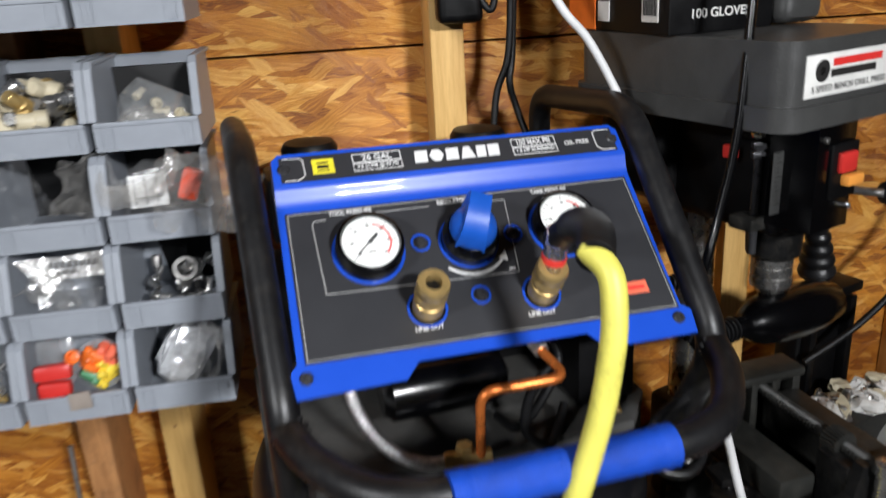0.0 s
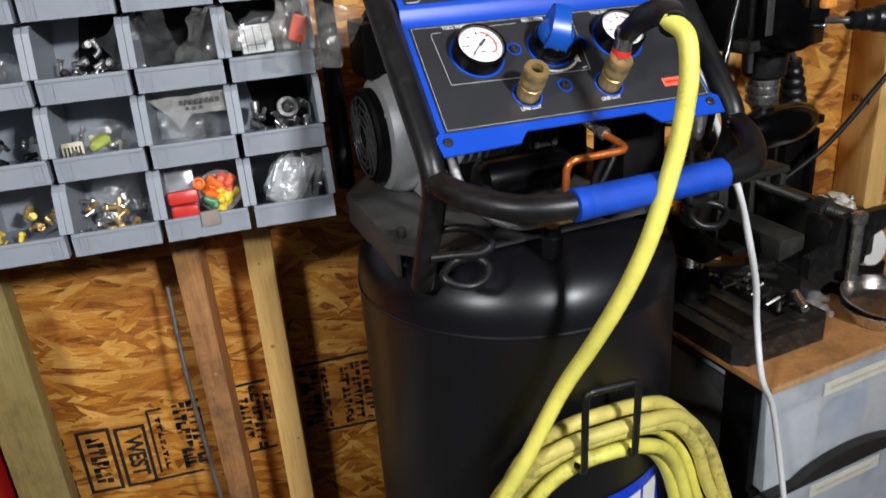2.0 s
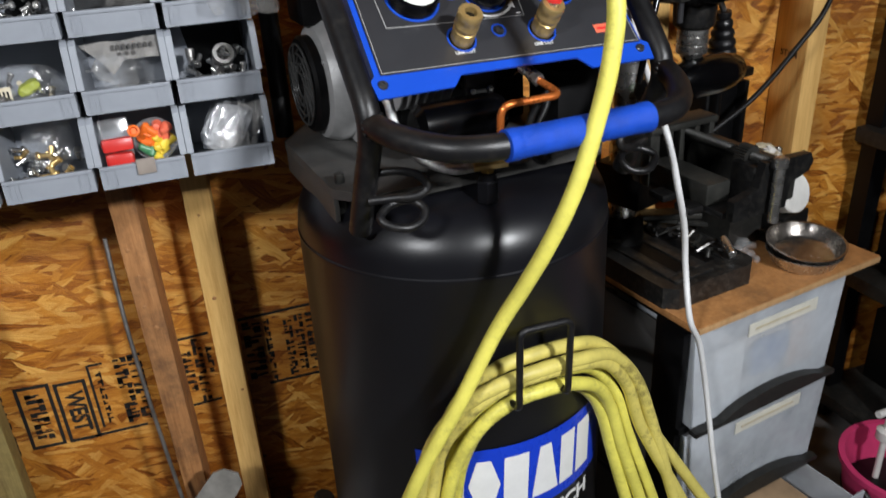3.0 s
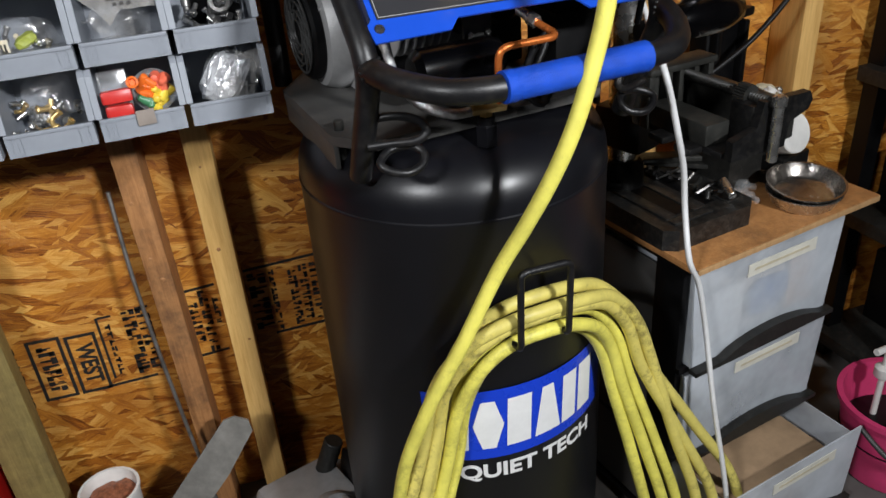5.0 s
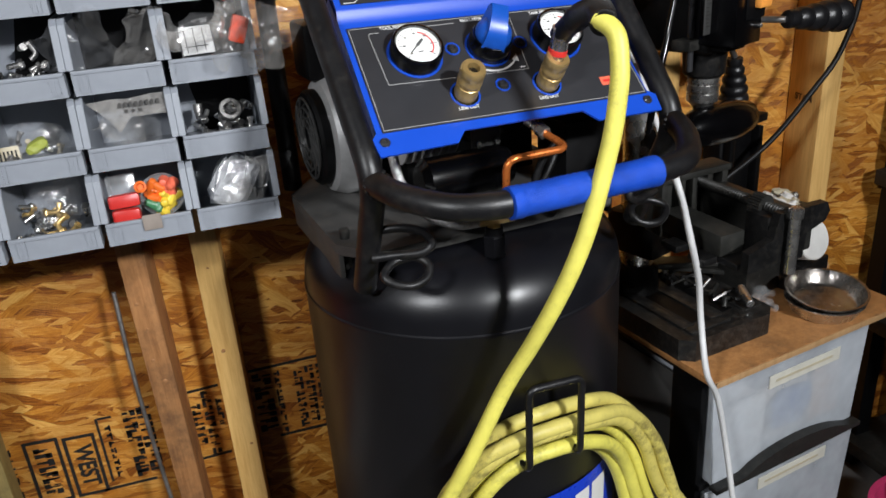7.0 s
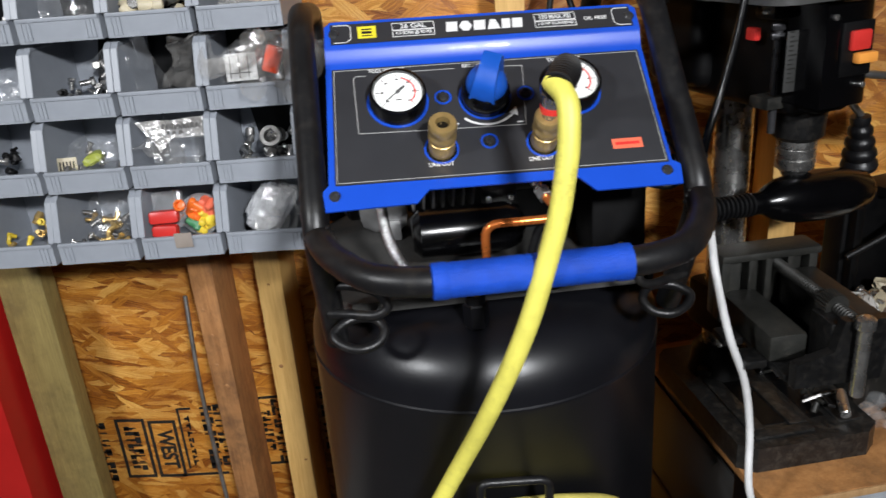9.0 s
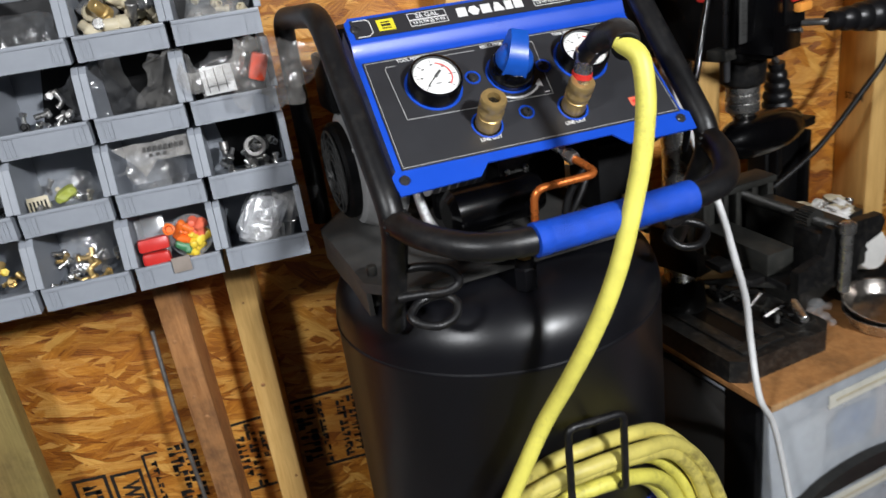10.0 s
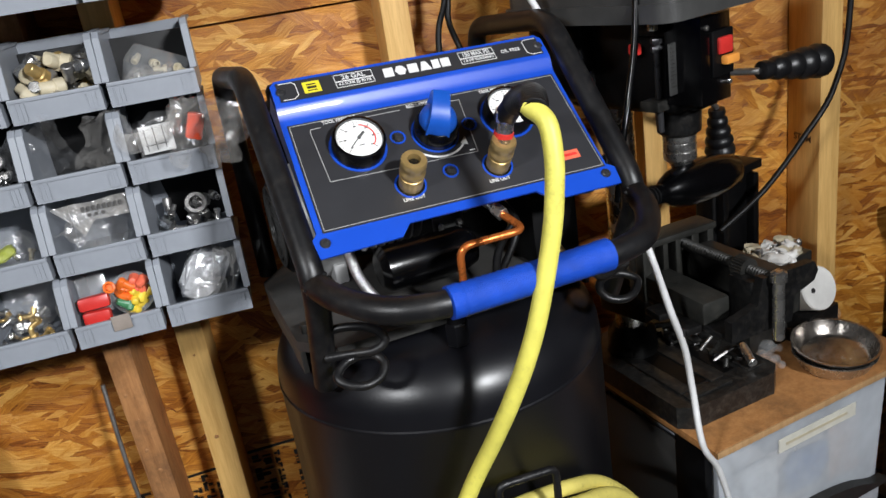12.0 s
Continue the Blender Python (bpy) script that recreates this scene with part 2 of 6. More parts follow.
OLD_HOSE = scuffed("dirty_yellow_hose", (0.62, 0.53, 0.13), 0.62)
BIN = M("grey_bin_plastic", (0.27, 0.29, 0.325), 0.40, 0, 0.08, 26, 0.08, 420, 0.08)
CLEAR_BAG = clear("clear_bag", (0.55, 0.55, 0.55), 0.08, 0.05, 0.6, 60, 0.10)
CLOUDY_BAG = clear("cloudy_bag", (0.52, 0.50, 0.47), 0.12, 0.20, 0.6, 55, 0.09)
FOIL = M("silver_film", (0.55, 0.56, 0.58), 0.16, 0.25, 0.35, 50, 1.0, 60, coat=0.6)
CLEAR_BOX = clear("clear_case", (0.62, 0.64, 0.65), 0.1, 0.16, 0.25, 20, 0.09)
FROST = clear("frosted_drawer", (0.66, 0.70, 0.75), 0.30, 0.50, 0.05, 5)
# dark grey of faded print, and of the cart side with its shade painted in
SHADE_AND_PRINT_GREY = M("shaded_side_and_print_grey", (0.05, 0.048, 0.046), 0.4, 0, 0.2, 10, 0.03)
RED = M("red_plastic", (0.55, 0.03, 0.025), 0.35, 0, 0.12, 30, 0.05)
RED_ORANGE = M("red_orange_plastic", (0.75, 0.08, 0.03), 0.4, 0, 0.12, 30, 0.05)
ORANGE = M("orange_plastic", (0.8, 0.16, 0.02), 0.4, 0, 0.12, 30, 0.05)
YELLOW = M("yellow_plastic", (0.75, 0.55, 0.05), 0.4, 0, 0.12, 30, 0.05)
GREEN = M("green_plastic", (0.06, 0.22, 0.1), 0.4, 0, 0.12, 30, 0.05)
TAN_PLUG = M("tan_nylon", (0.5, 0.44, 0.31), 0.45, 0, 0.15, 30, 0.1)
PINK = M("pink_bucket_plastic", (0.62, 0.05, 0.16), 0.4, 0, 0.15, 20, 0.06)
RED_PAINT = M("red_cabinet_paint", (0.42, 0.012, 0.01), 0.35, 0, 0.12, 10, 0.04)
WHITE_CABLE = M("white_cable", (0.66, 0.66, 0.66), 0.4, 0, 0.1, 40, 0.05)
WHITE_PLASTIC = M("white_plastic", (0.72, 0.71, 0.68), 0.42, 0, 0.1, 30, 0.05)
KRAFT = M("cardboard", (0.36, 0.24, 0.14), 0.75, 0, 0.2, 20, 0.2)
INK = M("black_stamp_ink", (0.009, 0.008, 0.007), 0.7, 0, 0.4, 60, 0)
TAPE = M("masking_tape", (0.62, 0.6, 0.52), 0.6, 0, 0.12, 30, 0.1)
AMBER = M("amber_switch", (0.8, 0.32, 0.06), 0.35, 0, 0.1, 30, 0)
GLASS = clear("gauge_glass", (0.9, 0.9, 0.9), 0.04, 0.06, 0.0, 10)


# ---- mesh helpers ----
WM = {}


def thing(name, m, label, category, group="", kind=""):
    """An Empty at the thing's base; m is its place in the world."""
    ob = new(name)
    ob.empty_display_size = 0.05
    ob.matrix_world = m
    WM[ob] = m.copy()
    return tagged(ob, label, category, group, kind)


def to_mesh(name, bm, material, angle=38):
    me = bpy.data.meshes.new(name)
    bm.to_mesh(me)
    bm.free()
    me.materials.append(material)
    me.polygons.foreach_set("use_smooth", [True] * len(me.polygons))
    me.set_sharp_from_angle(angle=radians(angle))
    return me


def part(name, bm, material, parent, label="", at=None):
    """Link bm, given in the coordinates of the pose at (the thing's own by default), as one mesh under parent."""
    home = WM[parent]
    if at is not None:
        bm.transform(home.inverted() @ at)
    bmesh.ops.recalc_face_normals(bm, faces=bm.faces)
    ob = new(name, to_mesh(name, bm, material))
    ob.parent = parent
    WM[ob] = home
    return tagged(ob, label)


def solo(name, bm, material, label, category, at=None, group="", kind="", angle=38):
    """A thing that is one mesh; bm in the coordinates of the pose at."""
    m = at.copy() if at is not None else Matrix()
    bmesh.ops.recalc_face_normals(bm, faces=bm.faces)
    ob = new(name, to_mesh(name, bm, material, angle))
    ob.matrix_world = m
    WM[ob] = m
    return tagged(ob, label, category, group, kind)


def add_mesh(bm, verts, faces, m=None):
    vs = [bm.verts.new(m @ Vector(v) if m else v) for v in verts]
    for f in faces:
        try:
            bm.faces.new([vs[i] for i in f])
        except ValueError:
            pass
    return vs


def box(bm, x0, x1, y0, y1, z0, z1, bevel=0.0, m=None, seg=2):
    t = bmesh.new()
    bmesh.ops.create_cube(t, size=1)
    t.transform(Matrix.Translation(((x0 + x1) / 2, (y0 + y1) / 2, (z0 + z1) / 2)) @ Matrix.Diagonal((x1 - x0, y1 - y0, z1 - z0, 1)))
    if bevel:
        bmesh.ops.bevel(t, geom=t.edges[:], offset=bevel, segments=seg, affect="EDGES", profile=0.6)
    if m:
        t.transform(m)
    join(bm, t)
    return bm


def join(bm, t):
    me = bpy.data.meshes.new("tmp")
    t.to_mesh(me)
    t.free()
    bm.from_mesh(me)
    bpy.data.meshes.remove(me)


def lathe(bm, profile, seg=32, m=None, caps=True):
    """profile: (radius, height) pairs, turned about z."""
    rings = []
    for r, z in profile:
        rings.append([bm.verts.new((r * math.cos(2 * math.pi * k / seg), r * math.sin(2 * math.pi * k / seg), z)) for k in range(seg)])
    for a, b in zip(rings, rings[1:]):
        for k in range(seg):
            bm.faces.new((a[k], a[(k + 1) % seg], b[(k + 1) % seg], b[k]))
    if caps:
        bm.faces.new(rings[0][::-1])
        bm.faces.new(rings[-1])
    if m:
        for ring in rings:
            for v in ring:
                v.co = m @ v.co
    return bm


def along(p0, p1):
    """A pose at p0 with z towards p1."""
    d = Vector(p1) - Vector(p0)
    return Matrix.Translation(p0) @ d.to_track_quat("Z", "Y").to_matrix().to_4x4()


def rod(bm, p0, p1, r, seg=14, r1=None):
    h = (Vector(p1) - Vector(p0)).length
    r1 = r if r1 is None else r1
    e = min(r, h) * 0.12
    return lathe(bm, [(r - e, 0), (r, e), (r1, h - e), (r1 - e, h)], seg, along(p0, p1))


def smooth_path(pts, n=8, closed=False):
    """Points on a Catmull-Rom line through pts."""
    pts = [Vector(p) for p in pts]
    out, k = [], len(pts)
    for i in range(k if closed else k - 1):
        if closed:
            a, b, c, d = pts[i - 1], pts[i], pts[(i + 1) % k], pts[(i + 2) % k]
        else:
            a, b, c, d = pts[max(i - 1, 0)], pts[i], pts[i + 1], pts[min(i + 2, k - 1)]
        for j in range(n):
            t = j / n
            out.append(0.5 * (2 * b + (c - a) * t + (2 * a - 5 * b + 4 * c - d) * t * t + (3 * b - a - 3 * c + d) * t ** 3))
    if not closed:
        out.append(pts[-1])
    return out


def round_path(pts, r, n=7):
    """A line through pts with its corners rounded to the radius r."""
    pts = [Vector(p) for p in pts]
    out = [pts[0]]
    for a, b, c in zip(pts, pts[1:], pts[2:]):
        u, v = (a - b), (c - b)
        d = min(r, u.length * 0.49, v.length * 0.49)
        p, q = b + u.normalized() * d, b + v.normalized() * d
        for k in range(n + 1):
            t = k / n
            out.append((1 - t) ** 2 * p + 2 * t * (1 - t) * b + t * t * q)
    return out + [pts[-1]]


def sweep(bm, path, r, seg=12, closed=False, radii=None):
    """A round tube along path."""
    path = [Vector(p) for p in path]
    k = len(path)
    rings, up = [], Vector((0.13, 0.21, 1)).normalized()
    for i in range(k):
        a = path[i - 1] if (i or closed) else path[i]
        b = path[(i + 1) % k] if (i < k - 1 or closed) else path[i]
        d = (b - a).normalized()
        up = (up - d * up.dot(d))
        up = up.normalized() if up.length > 1e-4 else d.orthogonal().normalized()
        s = d.cross(up)
        rr = radii[i] if radii else r
        rings.append([bm.verts.new(path[i] + rr * (math.cos(2 * math.pi * j / seg) * up + math.sin(2 * math.pi * j / seg) * s)) for j in range(seg)])
    pairs = list(zip(rings, rings[1:]))
    if closed:
        pairs.append((rings[-1], rings[0]))
    for a, b in pairs:
        for j in range(seg):
            bm.faces.new((a[j], a[(j + 1) % seg], b[(j + 1) % seg], b[j]))
    if not closed:
        bm.faces.new(rings[0][::-1])
        bm.faces.new(rings[-1])
    return bm


def prism(bm, poly, d0, d1, m=None, axis="z"):
    """poly: outline in two coordinates, drawn out from d0 to d1 along axis."""
    def v(p, d):
        return {"z": (p[0], p[1], d), "y": (p[0], d, p[1]), "x": (d, p[0], p[1])}[axis]
    n = len(poly)
    add_mesh(bm, [v(p, d0) for p in poly] + [v(p, d1) for p in poly],
             [list(range(n))[::-1], list(range(n, 2 * n))] + [(i, (i + 1) % n, n + (i + 1) % n, n + i) for i in range(n)], m)
    return bm


def bevelled(bm, offset, seg=2, angle=30):
    es = [e for e in bm.edges if len(e.link_faces) == 2 and e.calc_face_angle(0) > radians(angle)]
    bmesh.ops.bevel(bm, geom=es, offset=offset, segments=seg, affect="EDGES", profile=0.6)
    return bm


def lettering(bm, text, size, m, width=None, bold=0.012):
    """Raised letters of Blender's own font, centred, in the plane of the pose m."""
    cu = bpy.data.curves.new("letters", "FONT")
    cu.offset = size * bold
    cu.body, cu.size, cu.align_x, cu.align_y, cu.extrude = text, size, "CENTER", "CENTER", 0.0002
    ob = bpy.data.objects.new("letters", cu)
    me = bpy.data.meshes.new_from_object(ob)
    xs = [v.co.x for v in me.vertices]
    sx = width / (max(xs) - min(xs)) if width and xs else 1
    me.transform(m @ Matrix.Diagonal((sx, 1, 1, 1)))
    bm.from_mesh(me)
    bpy.data.objects.remove(ob)
    bpy.data.curves.remove(cu)
    bpy.data.meshes.remove(me)
    return bm


def crumple(bm, amount, scale, seed):
    for v in bm.verts:
        v.co += amount * noise.noise_vector(v.co * scale + Vector((seed * 3.7, seed * 1.3, seed * 7.1)))
    return bm


# ---- the shed ----
def slab(name, x0, x1, y0, y1, z0, z1, material, label, category, bevel=0.002):
    c = Vector(((x0 + x1) / 2, (y0 + y1) / 2, z0))
    bm = box(bmesh.new(), x0 - c.x, x1 - c.x, y0 - c.y, y1 - c.y, 0, z1 - z0, bevel)
    return solo(name, bm, material, label, category, Matrix.Translation(c), kind="structure")


slab("floor", -2.2, 2.2, -3.2, 0.70, -0.1, 0.0, CONCRETE, "stained grey concrete floor of the workshop", "floor")
# ceiling and three walls out of view, added dark to keep shadows deep
slab("ceiling", -2.2, 2.2, -3.2, 0.70, 2.46, 2.55, LOW_BOUNCE_WALL, "unseen ceiling, kept dark to cut bounce light", "ceiling")
slab("wall_west", -2.2, -2.1, -3.2, 0.52, 0.0, 2.46, LOW_BOUNCE_WALL, "unseen side wall, kept dark to cut bounce light", "wall")
slab("wall_east", 2.1, 2.2, -3.2, 0.52, 0.0, 2.46, LOW_BOUNCE_WALL, "unseen side wall, kept dark to cut bounce light", "wall")
slab("wall_south", -2.1, 2.1, -3.2, -3.1, 0.0, 2.46, LOW_BOUNCE_WALL, "unseen rear wall, kept dark to cut bounce light", "wall")
wall = thing("wall_north", pose(0, 0.52, 0), "wall of bare golden strand board sheets", "wall", kind="structure")
for z0, z1 in ((0.0, 1.1995), (1.2025, 2.46)):
    part("board", box(bmesh.new(), -2.1, 2.1, 0.0, 0.012, z0, z1, 0.0012), OSB, wall)
part("sheathing", box(bmesh.new(), -2.1, 2.1, 0.016, 0.10, 0.0, 2.46), M("red_brown_edge", (0.16, 0.045, 0.02), 0.8), wall)
for x, w, mat, lab in ((-0.218, 0.040, PINE, "pale new pine wall stud"), (0.169, 0.040, PINE, "pale pine wall stud with visible grain"),
                       (0.548, 0.038, PINE, "pine wall stud behind the drill press"), (0.861, 0.038, PINE, "pine wall stud with a printed grade stamp"),
                       (1.30, 0.038, PINE, "pine wall stud behind the shelving"), (-1.1, 0.038, PINE, "plain pine wall stud"), (-1.6, 0.038, PINE, "plain pine wall stud")):
    bm = box(bmesh.new(), -w / 2, w / 2, -0.0435, 0.0435, 0, 2.46, 0.003)
    solo("stud", bm, mat, lab, "stud", pose(x, 0.4755, 0), "wall studs", "structure")
bm = box(bmesh.new(), -0.019, 0.019, -0.0435, 0.0435, 0, 1.9, 0.003)
solo("stud", bm, OLD_PINE, "old reddish-brown knotty stud with paint smears", "stud", pose(-0.316, 0.4745, 0.0, 0, -0.6, 0), "wall studs", "structure")
bm = box(bmesh.new(), -0.038, 0.038, -0.019, 0.019, 0, 1.75, 0.003)
solo("post", bm, TREATED, "greenish treated pine board leaning on the wall", "post", pose(-0.622, 0.4525, 0.0, 0, 0, 0), kind="structure")
# knots in the pale stud
for x, z, r in ((-0.222, 0.594, 0.0035), (-0.207, 0.41, 0.0025), (-0.22, 0.74, 0.002), (-0.328, 0.60, 0.004), (-0.318, 0.56, 0.005), (-0.332, 0.7, 0.004), (-0.325, 0.655, 0.003)):
    bm = lathe(bmesh.new(), [(r, 0), (r * 0.6, 0.0012)], 10, pose(0, 0, 0, 90))
    solo("wood_knot", bm, OLD_PINE, "small dark knot in the stud", "knot", pose(x, 0.4315, z), "knots in the studs", "structure")

# grade stamps printed on the boards
stamp = thing("board_stamp", pose(0, 0.5195, 0), "black ink grade stamp printed on the strand board", "stamp", kind="structure")


def frame_lines(bm, x0, x1, z0, z1, w):
    for a, b, c, d in ((x0, x1, z0, z0 + w), (x0, x1, z1 - w, z1), (x0, x0 + w, z0 + w, z1 - w), (x1 - w, x1, z0 + w, z1 - w)):
        box(bm, a, b, -0.0012, 0.0, c, d, 0)
    return bm


def ink_column(bm, x0, x1, z0, z1, rn, fill=0.8):
    """A column of short worn print strokes, read downwards."""
    z = z1
    while z > z0 + 0.006:
        h = rn.uniform(0.007, 0.014)
        for _ in range(2):
            a = x0 + (x1 - x0) * rn.choice((0.0, 0.0, 0.3, 0.55))
            b = min(x1, a + (x1 - x0) * rn.uniform(0.35, 1.0))
            zz = z - h * rn.uniform(0.2, 0.9)
            box(bm, a, b, -0.0012, 0, zz, zz + h * rn.uniform(0.22, 0.4))
        if rn.random() < fill:
            a = x0 + (x1 - x0) * rn.choice((0.0, 0.62))
            box(bm, a, a + (x1 - x0) * 0.36, -0.0012, 0, z - h, z)
        z -= h + rn.uniform(0.002, 0.004)
    return bm


rnd = random.Random(4)
bm = frame_lines(bmesh.new(), -0.518, -0.466, 0.312, 0.437, 0.0055)
part("stamp_box", bm, INK, stamp)
part("letters", lettering(bmesh.new(), "WEST", 0.040, pose(-0.491, -0.0012, 0.374, 90, 0, 0) @ pose(0, 0, 0, 0, 0, -90), 0.086, 0.035), INK, stamp)
bm = frame_lines(bmesh.new(), -0.580, -0.524, 0.312, 0.442, 0.0055)
part("stamp_box", bm, INK, stamp)
part("print_bar", ink_column(bmesh.new(), -0.566, -0.538, 0.326, 0.426, rnd, 1.0), INK, stamp)
bm = box(bmesh.new(), -0.459, -0.455, -0.0012, 0, 0.330, 0.462)
box(bm, -0.4545, -0.432, -0.0012, 0, 0.459, 0.463)
part("stamp_line", bm, INK, stamp)
for x0, x1, z0, z1 in ((-0.662, -0.636, 0.30, 0.43), (-0.628, -0.600, 0.30, 0.435), (-0.447, -0.438, 0.335, 0.445), (-0.415, -0.393, 0.33, 0.466), (-0.391, -0.369, 0.33, 0.468),
                       (-0.302, -0.286, 0.36, 0.452), (-0.282, -0.266, 0.345, 0.474), (-0.260, -0.250, 0.39, 0.455), (-0.192, -0.160, 0.37, 0.488), (-0.154, -0.144, 0.356, 0.488),
                       (-0.120, -0.105, 0.362, 0.480), (-0.100, -0.085, 0.362, 0.486), (-0.080, -0.058, 0.362, 0.488)):
    part("print_bar", ink_column(bmesh.new(), x0, x1, z0, z1, rnd, 0.9), INK, stamp)
for x0, x1, z0, tilt in ((-0.475, -0.385, 0.313, -2), (-0.31, -0.25, 0.476, -4), (-0.305, -0.25, 0.335, -4), (-0.196, -0.05, 0.494, -3), (-0.16, -0.05, 0.350, -2)):
    part("stamp_line", box(bmesh.new(), 0, x1 - x0, -0.0012, 0, 0, 0.0048, 0, pose(x0, 0, z0, 0, tilt, 0)), INK, stamp)
# grade stamp on the stud beside the drill press
bm = lettering(bmesh.new(), "STAM", 0.016, pose(0, 0, 0, 90, 0, -90), 0.045)
gs = solo("stud_stamp", bm, M("faint_stamp_ink", (0.10, 0.05, 0.02), 0.7, 0, 0.4, 60, 0), "faint grade stamp on the stud side", "stamp", pose(0.8412, 0.476, 0.86), kind="structure")

# ---- compressor ----
YAW = 9.5
CF = pose(0, 0, 0, 0, 0, YAW)                    # compressor frame: x along its panel, y to its back
AX, AY, TR = 0.149, 0.175, 0.205                 # tank axis and radius in that frame
comp = thing("air_compressor", CF @ Matrix.Translation((AX, AY, 0)), "black upright tank air compressor with blue control panel", "air compressor")


def cpart(name, bm, mat, label="", parent=None):
    return part(name, bm, mat, parent or comp, label, CF)


prof = [(0.10, 0.075), (0.17, 0.085), (0.198, 0.115), (TR, 0.15), (TR, 0.786), (TR + 0.0009, 0.7875), (TR + 0.0009, 0.791), (TR - 0.0006, 0.7925), (TR - 0.0008, 0.800)]
for k in range(1, 15):
    a = radians(78 * k / 14)
    prof.append((TR - 0.0008 - 0.066 * (1 - math.cos(a)), 0.800 + 0.064 * math.sin(a)))
for k in range(1, 8):
    r = prof[22][0] * (1 - k / 7.5)
    prof.append((r, 0.8626 + 0.0195 * (1 - (r / 0.152) ** 2)))
cpart("tank", lathe(bmesh.new(), prof, 96, Matrix.Translation((AX, AY, 0))), TANK, "satin black welded steel tank")
bm = lathe(bmesh.new(), [(0.13, 0.004), (0.14, 0.008), (0.15, 0.078), (0.142, 0.08)], 48, Matrix.Translation((AX, AY, 0)))
cpart("base_ring", bm, TUBE)
for dx in (-0.16, 0.16):
    bm = lathe(bmesh.new(), [(0.03, -0.02), (0.085, -0.019), (0.1, -0.012), (0.1, 0.012), (0.085, 0.019), (0.03, 0.02)], 32, Matrix.Translation((AX + dx, AY + 0.13, 0.1)) @ pose(0, 0, 0, 0, 90, 0))
    cpart("wheel", bm, RUBBER)

# deck plate over the tank
deck = [(-0.035, 0.10), (-0.035, 0.30), (0.02, 0.37), (0.28, 0.37), (0.335, 0.30), (0.335, 0.10), (0.30, 0.055), (0.0, 0.055)]
bm = prism(bmesh.new(), deck, 0.872, 0.884)
bevelled(bm, 0.004)
for x in (-0.034, 0.328):
    box(bm, x, x + 0.006, 0.10, 0.30, 0.842, 0.874, 0.001)
cpart("deck_plate", bm, DECK, "dusty dark grey deck plate")
for x in (-0.02, 0.32):
    cpart("bolt", rod(bmesh.new(), (x, 0.115, 0.84), (x, 0.115, 0.895), 0.006), DUSTY)

# handle of bent tube
R = 0.0128


def side_tube(x):
    return round_path([(x, 0.352, 0.875), (x, 0.352, 1.146), (x, 0.142, 1.163), (x, -0.016, 0.988), (x, 0.056, 0.848)], 0.032, 8)


for x in (-0.020, 0.334):
    cpart("handle_side", sweep(bmesh.new(), side_tube(x), R, 20), TUBE, "black bent steel side tube")
front = smooth_path([(-0.020, -0.008, 0.986), (-0.006, -0.046, 0.980), (0.024, -0.086, 0.975), (0.062, -0.104, 0.974), (0.11, -0.107, 0.974), (0.155, -0.107, 0.974), (0.204, -0.107, 0.973), (0.252, -0.104, 0.972), (0.292, -0.086, 0.973), (0.322, -0.046, 0.980), (0.334, -0.008, 0.988)], 8)
cpart("handle_bar", sweep(bmesh.new(), front, R, 20), TUBE, "black bent front tube")
for x in (-0.020, 0.334):
    bm = bmesh.new()
    for k in range(14):
        a = 2 * math.pi * k / 14
        bmesh.ops.create_icosphere(bm, subdivisions=1, radius=0.0028, matrix=Matrix.Translation((x + (0.003 if x < 0 else -0.003) + 0.0125 * math.cos(a), -0.016 + 0.004 * math.sin(a), 0.985 + 0.0125 * math.sin(a))))
    cpart("weld_bead", bm, TUBE)
bm = bmesh.new()
G = R
prof = [(G, 0), (G + 0.0026, 0.001), (G + 0.0028, 0.012), (G + 0.0018, 0.0135)]
n = 40
for k in range(n + 1):
    prof.append((G + 0.0018 + 0.0005 * (k % 2), 0.015 + 0.135 * k / n))
prof += [(G + 0.0028, 0.152), (G + 0.0026, 0.163), (G, 0.164)]
lathe(bm, prof, 32, along((0.073, -0.107, 0.974), (0.237, -0.107, 0.973)))
cpart("grip", bm, BLUE_GRIP, "ribbed blue rubber grip")
for x, sgn in ((-0.020, 1), (0.334, -1)):
    p = [(x, 0.014, 0.926), (x + sgn * 0.025, 0.002, 0.929), (x + sgn * 0.047, -0.006, 0.923), (x + sgn * 0.056, -0.010, 0.910), (x + sgn * 0.045, -0.008, 0.901), (x + sgn * 0.02, 0.004, 0.899), (x, 0.016, 0.896)]
    q = [(x + sgn * 0.003, -0.006, 0.885), (x + sgn * 0.009, -0.015, 0.878), (x + sgn * 0.026, -0.022, 0.874), (x + sgn * 0.044, -0.018, 0.877), (x + sgn * 0.051, -0.008, 0.886), (x + sgn * 0.040, 0.003, 0.893), (x + sgn * 0.018, 0.004, 0.892)]
    bm = sweep(bmesh.new(), smooth_path(p, 8), 0.0046, 12)
    sweep(bm, smooth_path(q, 8, True), 0.0046, 12, True)
    cpart("cord_hook", bm, TUBE, "bent wire cord hook")

# control panel: sheet with a folded upper strip and a lip below
SL = radians(41.3)
PF = CF @ pose(0, 0, 1.0185, 0, 1.25, 0) @ pose(0, 0, 0, math.degrees(SL), 0, 0) @ Matrix.Diagonal((0.988, 1, 1, 1))      # x along, y up the slope, z out of it
panel = cpart("control_panel", bmesh.new(), BLUE, "blue painted sheet metal control panel")
